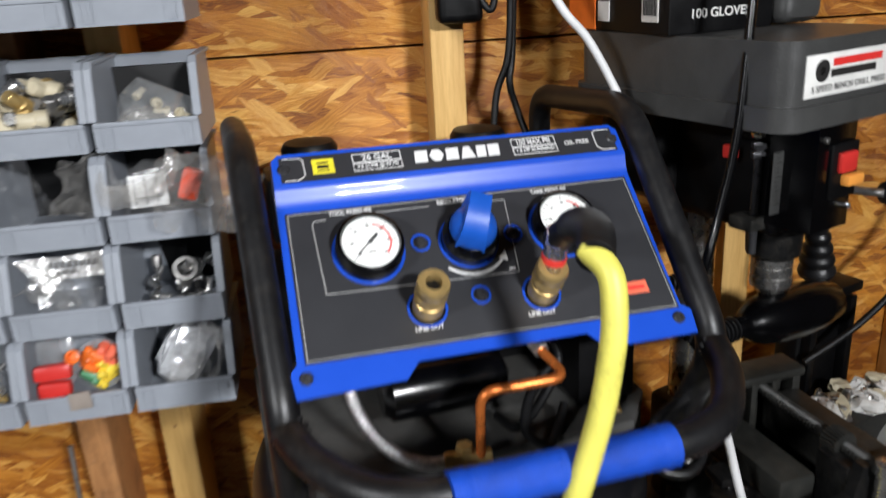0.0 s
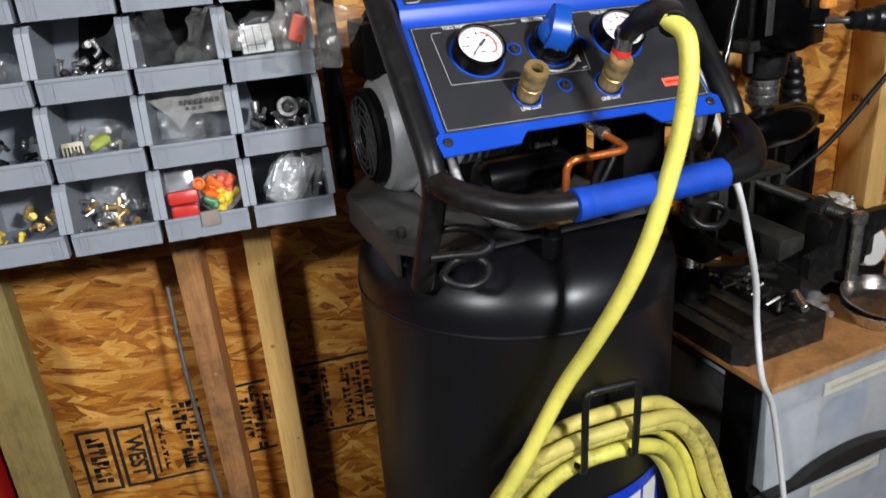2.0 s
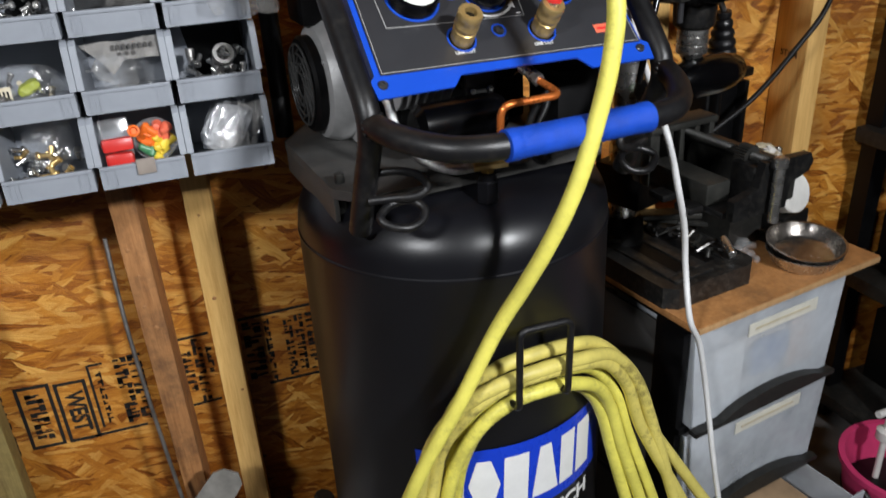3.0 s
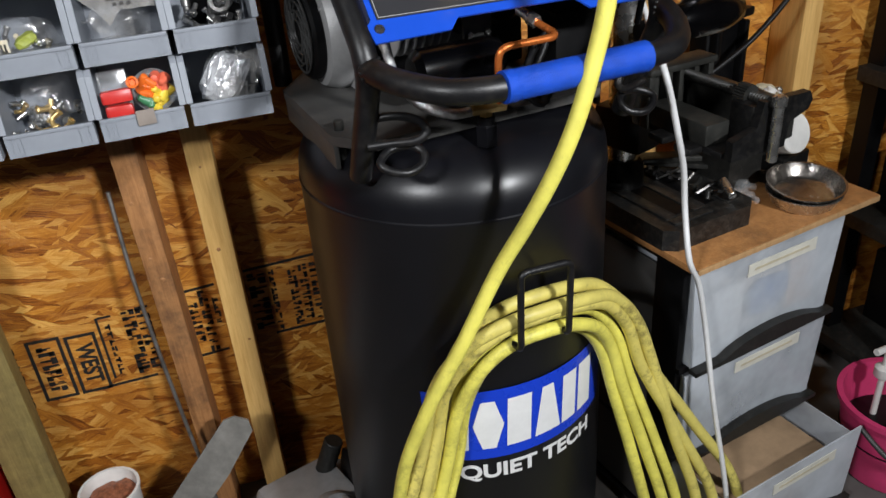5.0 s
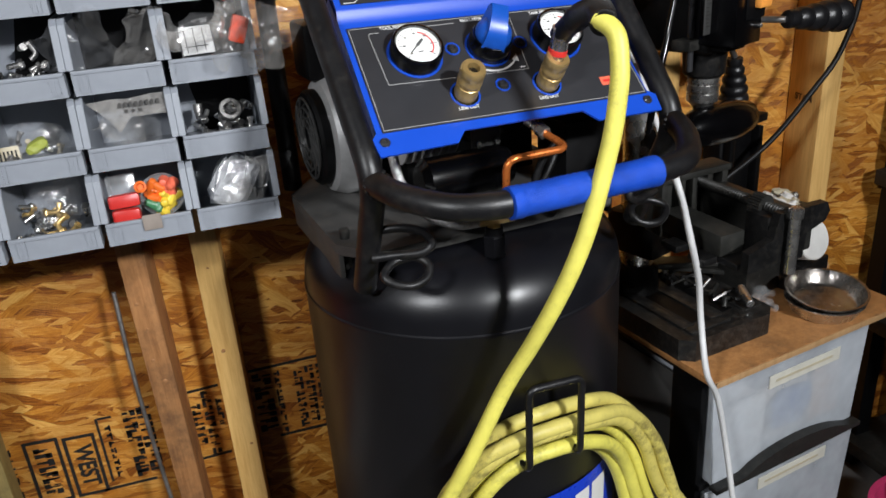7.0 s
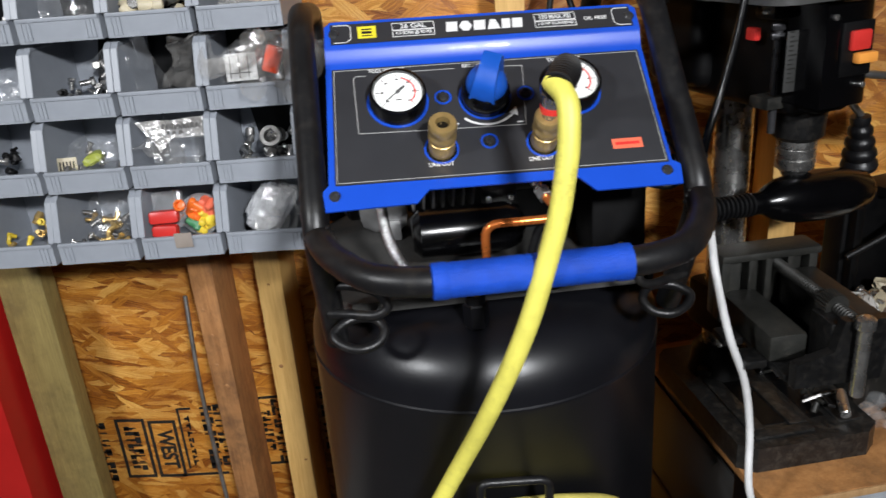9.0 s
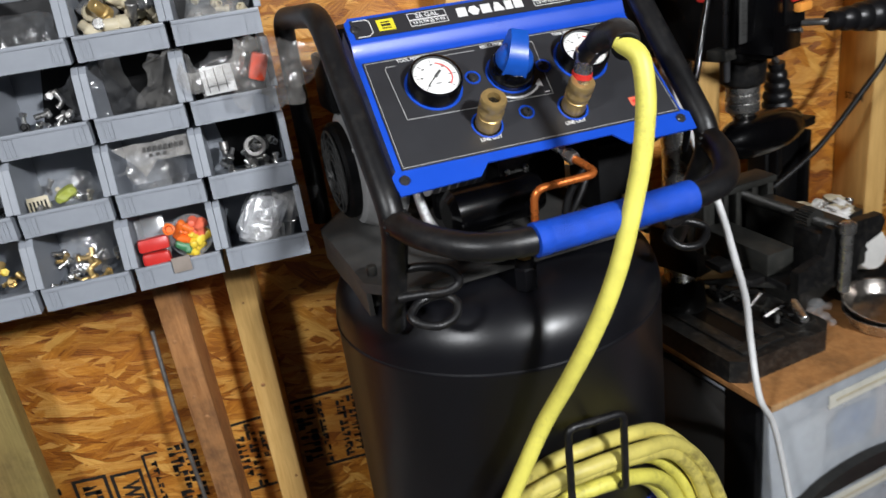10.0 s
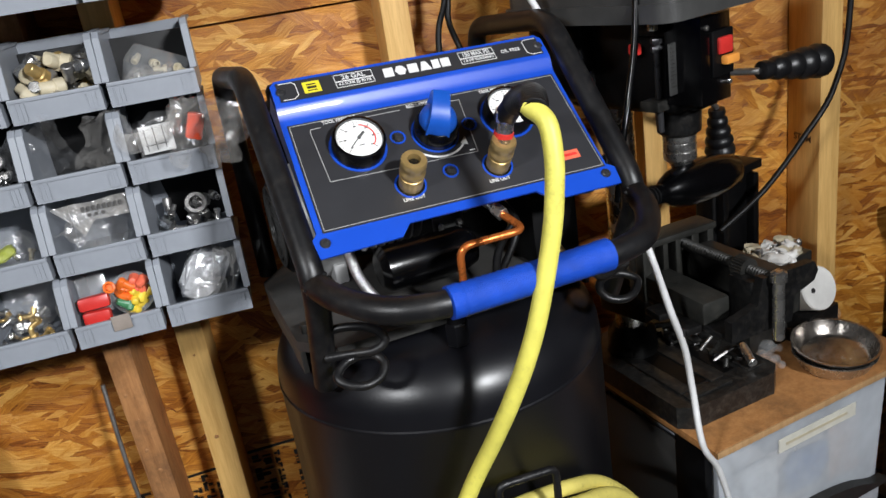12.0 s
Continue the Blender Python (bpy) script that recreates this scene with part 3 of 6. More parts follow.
outline = [(-0.009, -0.015), (0.074, -0.013), (0.086, 0.0), (0.226, 0.0), (0.240, -0.015), (0.322, -0.015), (0.3245, 0.006), (0.316, 0.012), (0.320, 0.190), (0.314, 0.196), (0.006, 0.196), (0.0, 0.190), (-0.005, 0.012), (-0.011, 0.006)]
bm = bmesh.new()


def fold(y):
    """Height of the sheet over its plane: the strip at the top stands forward over a rounded step."""
    return 0.0085 * min(1, max(0, (y - 0.146) / 0.016)) ** 1.5


bm2 = prism(bmesh.new(), outline, -0.0022, 0.0)
for y in (0.012, 0.144, 0.148, 0.151, 0.154, 0.157, 0.16, 0.163):
    bmesh.ops.bisect_plane(bm2, geom=bm2.verts[:] + bm2.edges[:] + bm2.faces[:], plane_co=(0, y, 0), plane_no=(0, 1, 0))
for v in bm2.verts:
    v.co.z += fold(v.co.y)
bm2.transform(comp.matrix_world.inverted() @ PF)
bmesh.ops.recalc_face_normals(bm2, faces=bm2.faces)
panel.data = to_mesh("control_panel", bm2, BLUE)
# side and top returns of the sheet
bm = bmesh.new()
box(bm, 0.0, 0.0022, 0.012, 0.19, -0.03, -0.003)
box(bm, 0.3165, 0.3187, 0.012, 0.19, -0.03, -0.003)
box(bm, 0.006, 0.314, 0.1935, 0.1957, -0.03, 0.006)
part("panel_return", bm, BLUE, comp, "", PF)


def ppart(name, bm, mat, label="", parent=None):
    return part(name, bm, mat, parent or panel, label, PF)


WM[panel] = comp.matrix_world.copy()
ppart("decal", prism(bmesh.new(), [(0.001, 0.0105), (0.3135, 0.0085), (0.3135, 0.142), (0.0045, 0.142)], 0.0008, 0.0014), DECAL, "charcoal grey printed panel decal")
ppart("top_decal", box(bmesh.new(), 0.006, 0.313, 0.1665, 0.1915, 0.0092, 0.0098), DECAL, "charcoal printed strip")


def line(bm, pts, w, z):
    for (a, b), (c, d) in zip(pts, pts[1:]):
        l = math.hypot(c - a, d - b)
        box(bm, 0, l, -w / 2, w / 2, z, z + 0.0003, 0, Matrix.Translation((a, b, 0)) @ pose(0, 0, 0, 0, 0, math.degrees(math.atan2(d - b, c - a))))
    return bm


PW, ZD, ZT = 0.0007, 0.0014, 0.0098
bm = bmesh.new()
line(bm, [(0.003, 0.0125), (0.3115, 0.0105), (0.3115, 0.140), (0.0065, 0.140), (0.003, 0.0125)], 0.0006, ZD)
ppart("border_line", bm, GREY_PRINT)
bm = line(bmesh.new(), [(0.037, 0.132), (0.027, 0.132), (0.025, 0.129), (0.026, 0.065), (0.106, 0.063)], PW, ZD)
line(bm, [(0.112, 0.063), (0.186, 0.062), (0.193, 0.132), (0.168, 0.133)], PW, ZD)
line(bm, [(0.062, 0.134), (0.125, 0.134)], PW, ZD)
ppart("frame_line", bm, GREY_PRINT)
for text, x, y, w in (("TOOL PRESSURE", 0.058, 0.137, 0.036), ("REGULATOR", 0.146, 0.136, 0.026), ("TANK PRESSURE", 0.236, 0.136, 0.034), ("LINE OUT", 0.100, 0.0245, 0.023), ("LINE OUT", 0.194, 0.0225, 0.023)):
    ppart("lettering", lettering(bmesh.new(), text, 0.0058, Matrix.Translation((x, y, ZD + 0.0003)), w), WHITE)
bm = bmesh.new()
path = [(0.1505 + 0.034 * math.sin(radians(a)), 0.099 - 0.034 * math.cos(radians(a))) for a in range(-42, 50, 6)]
line(bm, path, 0.0022, ZD)
prism(bm, [(0.172, 0.077), (0.1795, 0.084), (0.1795, 0.073)], ZD, ZD + 0.0003)
line(bm, [(0.118, 0.068), (0.122, 0.068)], 0.0012, ZD)
line(bm, [(0.178, 0.0655), (0.184, 0.0655)], 0.0012, ZD)
ppart("turn_arrow", bm, WHITE, "white curved turning arrow")
# top strip: plain wordmark blocks, capacity lines
x = 0.1215
for k, w in enumerate((0.0125, 0.0135, 0.0125, 0.0135, 0.0095, 0.0115)):
    y0, y1, ym = 0.1735, 0.1858, 0.1797
    if k == 1:
        outl = [(x + w * 0.28, y0), (x + w * 0.72, y0), (x + w, ym), (x + w * 0.72, y1), (x + w * 0.28, y1), (x, ym)]
    elif k == 3:
        outl = [(x, y0), (x + w, y0), (x + w * 0.70, y1), (x + w * 0.30, y1)]
    else:
        outl = [(x, y0), (x + w * 0.92, y0), (x + w * 0.92 + 0.0012, y1), (x + 0.0012, y1)]
    ppart("wordmark_shape", prism(bmesh.new(), outl, ZT, ZT + 0.0003), WHITE, "white wordmark shape")
    x += w + 0.0012
ppart("sticker", box(bmesh.new(), 0.033, 0.0515, 0.172, 0.187, ZT, ZT + 0.0003), YELLOW_TAG, "small yellow sticker")
ppart("print_bar", line(line(line(bmesh.new(), [(0.037, 0.183), (0.047, 0.183)], 0.0015, ZT + 0.0003), [(0.037, 0.179), (0.047, 0.179)], 0.003, ZT + 0.0003), [(0.037, 0.175), (0.047, 0.175)], 0.0012, ZT + 0.0003), INK)
for text, x, y, w, h in (("26 GAL", 0.089, 0.184, 0.026, 0.008), ("4.5 SCFM @ 90 PSI", 0.089, 0.1755, 0.036, 0.005), ("150 MAX PSI", 0.234, 0.184, 0.032, 0.008), ("1.8 HP RUNNING", 0.234, 0.1755, 0.036, 0.005), ("OIL FREE", 0.2755, 0.179, 0.024, 0.0062)):
    ppart("lettering", lettering(bmesh.new(), text, h, Matrix.Translation((x, y, ZT + 0.0003)), w), WHITE)
for x in (0.089, 0.234):
    bm = bmesh.new()
    for y0, y1 in ((0.1798, 0.1885), (0.1715, 0.179)):
        line(bm, [(x - 0.021, y0), (x + 0.021, y0), (x + 0.021, y1), (x - 0.021, y1), (x - 0.021, y0)], 0.0007, ZT)
    ppart("frame_line", bm, WHITE)
bm = bmesh.new()
for x, sg in ((0.009, 1), (0.311, -1)):
    line(bm, [(x - sg * 0.0, 0.190), (x + sg * 0.014, 0.190), (x + sg * 0.017, 0.187), (x + sg * 0.017, 0.172), (x + sg * 0.012, 0.168), (x, 0.168)], 0.0008, ZT)
ppart("frame_line", bm, WHITE)
ppart("name_label", box(bmesh.new(), 0.264, 0.293, 0.0265, 0.0375, ZD, ZD + 0.0004, 0), CORAL, "coral red label tape")
ppart("print_bar", line(bmesh.new(), [(0.267, 0.032), (0.290, 0.032)], 0.003, ZD + 0.0004), RED_PRINT)


def screw(x, y, z, ringed=False):
    bm = bmesh.new()
    lathe(bm, [(0.0052, 0), (0.0052, 0.0016), (0.004, 0.003), (0.0022, 0.0031), (0.0018, 0.0016)], 16, Matrix.Translation((x, y, z)))
    ppart("screw", bm, SCREW, "black cross-head screw")
    if ringed:
        ppart("hole_rim", lathe(bmesh.new(), [(0.0066, 0), (0.0085, 0), (0.0085, 0.0007), (0.0066, 0.0007)], 24, Matrix.Translation((x, y, z)), caps=False), BLUE, "blue rim round the hole")


for x, y in ((0.0, 0.0), (0.31, 0.0)):
    screw(x, y, 0.0)
for x, y in ((0.009, 0.1795), (0.311, 0.1795)):
    screw(x, y, 0.0086)
for x, y in ((0.110, 0.1), (0.191, 0.098), (0.148, 0.046)):
    screw(x, y, ZD, True)


def gauge(x, y, needle):
    m = Matrix.Translation((x, y, 0))
    g = part("gauge", lathe(bmesh.new(), [(0.026, 0), (0.0275, 0.001), (0.0275, 0.017), (0.0265, 0.0195), (0.0245, 0.0202), (0.0235, 0.0185), (0.0232, 0.0165), (0.002, 0.0165)], 48, m), GLOSS_BLACK, comp, "round pressure gauge with black bezel", PF)
    def gp(name, bm, mat, label=""):
        return part(name, bm, mat, g, label, PF @ m)
    part("hole_rim", lathe(bmesh.new(), [(0.0275, 0.0005), (0.0300, 0.0005), (0.0300, 0.0022), (0.0275, 0.0022)], 48, m, caps=False), BLUE, panel, "blue rim round the gauge", PF)
    gp("dial", lathe(bmesh.new(), [(0.0230, 0.0166), (0.0228, 0.0172)], 40), DIAL, "white dial")
    bm = bmesh.new()
    for k in range(25):
        a = radians(225 - 270 * k / 24)
        r0 = 0.0195 if k % 4 else 0.0175
        line(bm, [(r0 * math.cos(a), r0 * math.sin(a)), (0.0212 * math.cos(a), 0.0212 * math.sin(a))], 0.0004 if k % 4 else 0.0007, 0.0173)
    for k in range(7):
        a = radians(225 - 45 * k)
        line(bm, [(0.0148 * math.cos(a) - 0.0015, 0.0148 * math.sin(a)), (0.0148 * math.cos(a) + 0.0015, 0.0148 * math.sin(a))], 0.0016, 0.0173)
    line(bm, [(-0.003, -0.009), (0.003, -0.009)], 0.0012, 0.0173)
    gp("scale", bm, INK)
    bm = line(bmesh.new(), [(0.0165 * math.cos(radians(a)), 0.0165 * math.sin(radians(a))) for a in range(75, -46, -10)], 0.0016, 0.0174)
    gp("red_arc", bm, RED_PRINT)
    a = radians(needle)
    bm = line(bmesh.new(), [(-0.008 * math.cos(a), -0.008 * math.sin(a)), (0.016 * math.cos(a), 0.016 * math.sin(a))], 0.0012, 0.0182)
    line(bm, [(-0.009 * math.cos(a), -0.009 * math.sin(a)), (-0.002 * math.cos(a), -0.002 * math.sin(a))], 0.0028, 0.0182)
    lathe(bm, [(0.002, 0.0176), (0.002, 0.0188), (0.001, 0.0191)], 12)
    gp("needle", bm, INK)
    cover = gp("glass", lathe(bmesh.new(), [(0.0234, 0.0192), (0.0234, 0.0197)], 40), GLASS)
    cover.visible_shadow = False
    return g


gauge(0.066, 0.098, 222)
gauge(0.236, 0.098, 228)

# regulator knob
knob = part("regulator_knob", lathe(bmesh.new(), [(0.0225, 0.001), (0.0235, 0.003), (0.0235, 0.015), (0.021, 0.021), (0.008, 0.0225)], 40, Matrix.Translation((0.1505, 0.096, 0))), GLOSS_BLACK, comp, "black regulator with blue grip", PF)
bm = lathe(bmesh.new(), [(0.012, 0.017), (0.0195, 0.019), (0.020, 0.023), (0.018, 0.030), (0.013, 0.036), (0.006, 0.039)], 32, Matrix.Translation((0.1505, 0.096, 0)))
grip_m = Matrix.Translation((0.1505, 0.096, 0)) @ pose(0, 0, 0, 0, 0, -22)
ridge = prism(bmesh.new(), [(-0.019, 0.019), (0.020, 0.019), (0.022, 0.040), (0.017, 0.048), (0.004, 0.048), (-0.013, 0.040), (-0.018, 0.032)], -0.0125, 0.0125, axis="x")
for v in ridge.verts:
    v.co.x *= 1.0 - 0.36 * max(0.0, (v.co.z - 0.020) / 0.034)
bevelled(ridge, 0.0032, 2, 35)
bmesh.ops.transform(ridge, matrix=grip_m, verts=ridge.verts)
join(bm, ridge)
part("grip", bm, BLUE_KNOB, knob, "faceted blue plastic grip", PF)
part("hole_rim", lathe(bmesh.new(), [(0.0238, 0.0005), (0.0258, 0.0005), (0.0258, 0.0022), (0.0238, 0.0022)], 40, Matrix.Translation((0.1505, 0.096, 0)), caps=False), BLUE, panel, "blue rim round the regulator", PF)


def coupler(x, y):
    m = Matrix.Translation((x, y, 0)) @ pose(0, 0, 0, -5, 0, 0)
    pr = [(0.0105, -0.012), (0.0125, 0.004), (0.0125, 0.016), (0.0118, 0.0165), (0.0118, 0.019), (0.0125, 0.0195), (0.0132, 0.021), (0.0132, 0.024), (0.0125, 0.025), (0.0125, 0.030), (0.0132, 0.031), (0.0132, 0.037), (0.0122, 0.039), (0.0066, 0.039), (0.0058, 0.024), (0.001, 0.024)]
    c = part("coupler", lathe(bmesh.new(), pr, 28, m), BRASS, comp, "brass quick coupler", PF)
    part("hole_rim", lathe(bmesh.new(), [(0.0145, 0.0005), (0.0165, 0.0005), (0.0165, 0.002), (0.0145, 0.002)], 32, Matrix.Translation((x, y, 0)), caps=False), BLUE, panel, "blue rim round the coupler", PF)
    part("bore", lathe(bmesh.new(), [(0.0056, 0.026), (0.0056, 0.0335)], 20, m), BLACK, c, "dark bore", PF)
    part("hole", lathe(bmesh.new(), [(0.0145, 0.0016), (0.0143, 0.002)], 32, Matrix.Translation((x, y, 0))), BLACK, panel, "dark hole", PF)
    return c


coupler(0.102, 0.041)
coupler(0.199, 0.040)

# pump and motor under the panel
pump = cpart("pump", bmesh.new(), ALU, "aluminium pump body with black motor")
bm = bmesh.new()
XM = pose(0, 0, 0, 0, 90, 0)
lathe(bm, [(0.05, -0.02), (0.072, -0.014), (0.08, 0.0), (0.08, 0.032), (0.074, 0.04), (0.05, 0.044)], 48, Matrix.Translation((0.030, 0.29, 0.957)) @ XM)
for k in range(3):
    a = radians(35 + 110 * k)
    lathe(bm, [(0.003, -0.0155), (0.003, -0.0185)], 8, Matrix.Translation((0.030, 0.29 + 0.062 * math.cos(a), 0.957 + 0.062 * math.sin(a))) @ XM)
box(bm, 0.045, 0.062, 0.22, 0.36, 0.884, 0.91, 0.003)
bm.transform(comp.matrix_world.inverted() @ CF)
pump.data = to_mesh("pump", bm, ALU)
WM[pump] = comp.matrix_world.copy()
bm = lathe(bmesh.new(), [(0.055, 0.0), (0.062, -0.004), (0.062, -0.014), (0.058, -0.018), (0.012, -0.019), (0.001, -0.019)], 48, Matrix.Translation((0.016, 0.29, 0.957)) @ XM)
cpart("fan_cover", bm, BLACK, "black fan grille", pump)
bm = bmesh.new()
GC = Vector((-0.0045, 0.29, 0.957))
for ring in (0.016, 0.028, 0.040, 0.052):
    sweep(bm, [GC + Vector((0, ring * math.cos(math.tau * k / 32), ring * math.sin(math.tau * k / 32))) for k in range(32)], 0.0016, 6, True)
for k in range(36):
    r0, r1 = ((0.016, 0.028), (0.028, 0.040), (0.040, 0.052))[k % 3]
    a = math.tau * k / 36
    rod(bm, GC + Vector((0, r0 * math.cos(a), r0 * math.sin(a))), GC + Vector((0, r1 * math.cos(a + 0.45), r1 * math.sin(a + 0.45))), 0.0016, 6)
cpart("grille", bm, GUN, "dark grey fan grille", pump)
# added plate: hides the pale stud and stands for the darkness behind the pump
cpart("dark_backing", box(bmesh.new(), 0.10, 0.285, 0.215, 0.235, 0.885, 1.09, 0.004), BLACK, "added black plate that darkens the gap behind the pump", pump)
cpart("motor", lathe(bmesh.new(), [(0.06, 0.0), (0.068, 0.01), (0.068, 0.12), (0.06, 0.13)], 36, Matrix.Translation((0.075, 0.29, 0.96)) @ XM), BLACK, "black motor shell", pump)
for k in range(7):
    x = 0.075 + 0.011 * k
    cpart("cooling_fin", lathe(bmesh.new(), [(0.045, 0), (0.052, 0.001), (0.052, 0.003), (0.045, 0.004)], 28, Matrix.Translation((x, 0.19, 0.985)) @ XM), ALU, "", pump)
for y, z, x0, x1, r in ((0.100, 0.936, 0.070, 0.190, 0.026), (0.17, 0.985, 0.155, 0.245, 0.034)):
    h = x1 - x0
    bm = lathe(bmesh.new(), [(r * 0.7, 0), (r, 0.008), (r, h - 0.02), (r * 0.8, h - 0.006), (r * 0.3, h)], 28, Matrix.Translation((x0, y, z)) @ XM)
    cpart("silencer", bm, GLOSS_BLACK, "glossy black silencer cylinder", pump)
for x, y in ((0.055, 0.315), (0.233, 0.285)):
    bm = lathe(bmesh.new(), [(0.033, 1.03), (0.036, 1.035), (0.036, 1.105), (0.030, 1.112), (0.030, 1.122), (0.026, 1.128), (0.004, 1.131)], 32, Matrix.Translation((x, y, 0)))
    box(bm, x - 0.05, x + 0.045, y - 0.035, y + 0.035, 1.03, 1.1, 0.006)
    cpart("air_filter", bm, BLACK, "black intake filter cap", pump)
bm = box(bmesh.new(), 0.262, 0.322, 0.095, 0.165, 0.885, 0.995, 0.004)
box(bm, 0.258, 0.326, 0.09, 0.17, 0.968, 0.973, 0.001)
cpart("pressure_switch", bm, BLACK, "black pressure switch box")
bm = rod(bmesh.new(), (0.293, 0.092, 0.90), (0.293, 0.086, 0.90), 0.004)
rod(bm, (0.293, 0.092, 0.905), (0.293, 0.07, 0.885), 0.003)
cpart("terminal", bm, BRASS)
cpart("outlet_pipe", sweep(bmesh.new(), round_path([(0.135, 0.016, 0.905), (0.135, 0.010, 0.973), (0.209, 0.006, 0.974), (0.200, 0.040, 0.984)], 0.014), 0.0042, 14), COPPER, "bright orange copper pipe")
bm = rod(bmesh.new(), (0.123, 0.022, 0.862), (0.123, 0.022, 0.888), 0.013, 6)
rod(bm, (0.123, 0.022, 0.885), (0.123, 0.022, 0.897), 0.010, 16)
cpart("valve_boss", bm, TANK, "black tank boss")
bm = rod(bmesh.new(), (0.123, 0.022, 0.895), (0.123, 0.022, 0.920), 0.008, 6)
rod(bm, (0.105, 0.022, 0.908), (0.145, 0.016, 0.908), 0.0075, 6)
cpart("check_valve", bm, BRASS, "brass check valve")
bm = rod(bmesh.new(), (0.2005, 0.038, 0.9835), (0.198, 0.052, 0.988), 0.0078, 6)
rod(bm, (0.198, 0.050, 0.9875), (0.195, 0.070, 0.993), 0.0055, 14)
cpart("fitting", bm, STEEL, "bright steel compression nut")
cpart("valve_plate", box(bmesh.new(), 0.148, 0.186, 0.118, 0.122, 0.955, 1.000, 0.001), GUN, "grey steel valve plate", pump)
for x, z in ((0.155, 0.962), (0.179, 0.962), (0.167, 0.992)):
    cpart("bolt", rod(bmesh.new(), (x, 0.1175, z), (x, 0.113, z), 0.004, 6), STEEL, "", pump)
cpart("braided_hose", sweep(bmesh.new(), smooth_path([(0.040, 0.10, 0.985), (0.043, 0.085, 0.945), (0.058, 0.06, 0.915), (0.085, 0.036, 0.903), (0.108, 0.024, 0.905)], 8), 0.0058, 12), BRAID, "braided steel hose")
for p in ([(0.215, 0.10, 0.99), (0.225, 0.06, 0.965), (0.205, 0.05, 0.93), (0.185, 0.06, 0.9), (0.18, 0.1, 0.89)], [(0.21, 0.03, 0.975), (0.19, 0.035, 0.95), (0.185, 0.04, 0.91), (0.21, 0.045, 0.885), (0.24, 0.08, 0.9)], [(0.325, 0.13, 0.96), (0.36, 0.12, 0.955), (0.375, 0.13, 0.98), (0.37, 0.2, 1.0)]):
    cpart("hose_line", sweep(bmesh.new(), smooth_path(p, 8), 0.0045, 10), RUBBER)
bm = bmesh.new()
for k in range(16):
    lathe(bm, [(0.006, 0), (0.0085, 0.001), (0.0085, 0.003), (0.006, 0.004)], 14, along((0.325 + 0.005 * k, 0.14, 0.972 + 0.0004 * k), (0.35 + 0.005 * k, 0.14, 0.974)))
cpart("ribbed_conduit", bm, RUBBER)

# hose hanger on the tank
bm = sweep(bmesh.new(), round_path([(0.1045, -0.02, 0.640), (0.1045, -0.075, 0.640), (0.1045, -0.0785, 0.748), (0.1705, -0.0785, 0.743), (0.1705, -0.075, 0.640), (0.1705, -0.02, 0.640)], 0.010), 0.0042, 12)
cpart("hose_hanger", bm, TUBE, "bent wire hose hanger")

# tank label: a blue band with plain wordmark shapes, white words below
def on_tank(u, z, off):
    """A point on the tank's skin: u metres round from its front, z up."""
    a = u / TR
    return (AX + (TR + off) * math.sin(a), AY - (TR + off) * math.cos(a), z)


def tank_patch(bm, poly_rows, off):
    """poly_rows: (u0, u1, z) rows from below upwards."""
    prev = None
    for u0, u1, z in poly_rows:
        ring = [bm.verts.new(on_tank(u0 + (u1 - u0) * k / 24, z, off)) for k in range(25)]
        if prev:
            for k in range(24):
                bm.faces.new((prev[k], prev[k + 1], ring[k + 1], ring[k]))
        prev = ring
    return bm


lab = cpart("tank_label", tank_patch(bmesh.new(), [(-0.150, 0.15, 0.432), (-0.152, 0.152, 0.548)], 0.0008), LABEL_BLUE, "blue band with white wordmark shapes")
WM[lab] = comp.matrix_world.copy()
u = -0.128
for k, w in enumerate((0.038, 0.042, 0.038, 0.042, 0.030, 0.036)):
    if k == 1:
        rows = [(u + w * 0.28, u + w * 0.72, 0.450), (u, u + w, 0.490), (u + w * 0.28, u + w * 0.72, 0.530)]
    elif k == 3:
        rows = [(u, u + w, 0.450), (u + w * 0.30, u + w * 0.72, 0.530)]
    else:
        rows = [(u, u + w * 0.9, 0.450), (u + 0.003, u + w * 0.9 + 0.003, 0.530)]
    cpart("wordmark_shape", tank_patch(bmesh.new(), rows, 0.0014), WHITE, "white wordmark shape", lab)
    u += w + 0.003
bm = lettering(bmesh.new(), "QUIET TECH", 0.034, Matrix(), 0.215, 0.03)
for v in bm.verts:
    v.co = on_tank(v.co.x, 0.408 + v.co.y, 0.0012 + v.co.z)
cpart("lettering", bm, WHITE, "", lab)

# ---- yellow air hose ----
hose = thing("air_hose", CF @ Matrix.Translation((0.136, -0.06, 0.66)), "yellow rubber air hose coiled on the tank hanger", "air hose")
part("hose_end", sweep(bmesh.new(), smooth_path([(0.178, -0.090, 1.122), (0.185, -0.108, 1.110), (0.184, -0.117, 1.084), (0.180, -0.1205, 1.056), (0.172, -0.122, 1.016), (0.153, -0.1215, 0.950), (0.1365, -0.1175, 0.903), (0.119, -0.106, 0.855), (0.1025, -0.089, 0.808), (0.080, -0.068, 0.750), (0.036, -0.060, 0.665), (-0.012, -0.048, 0.575), (-0.045, -0.03, 0.47), (-0.05, -0.02, 0.36), (0.0, -0.045, 0.26)], 10), 0.0087, 16), HOSE, hose, "bright yellow hose end", CF)
bm = sweep(bmesh.new(), smooth_path([(0.203, 0.012, 1.092), (0.204, -0.014, 1.110), (0.201, -0.046, 1.122), (0.192, -0.076, 1.124), (0.180, -0.098, 1.117)], 8), 0.0112, 16)
part("strain_relief", bm, RUBBER, hose, "black rubber strain relief", CF)
bm = bmesh.new()
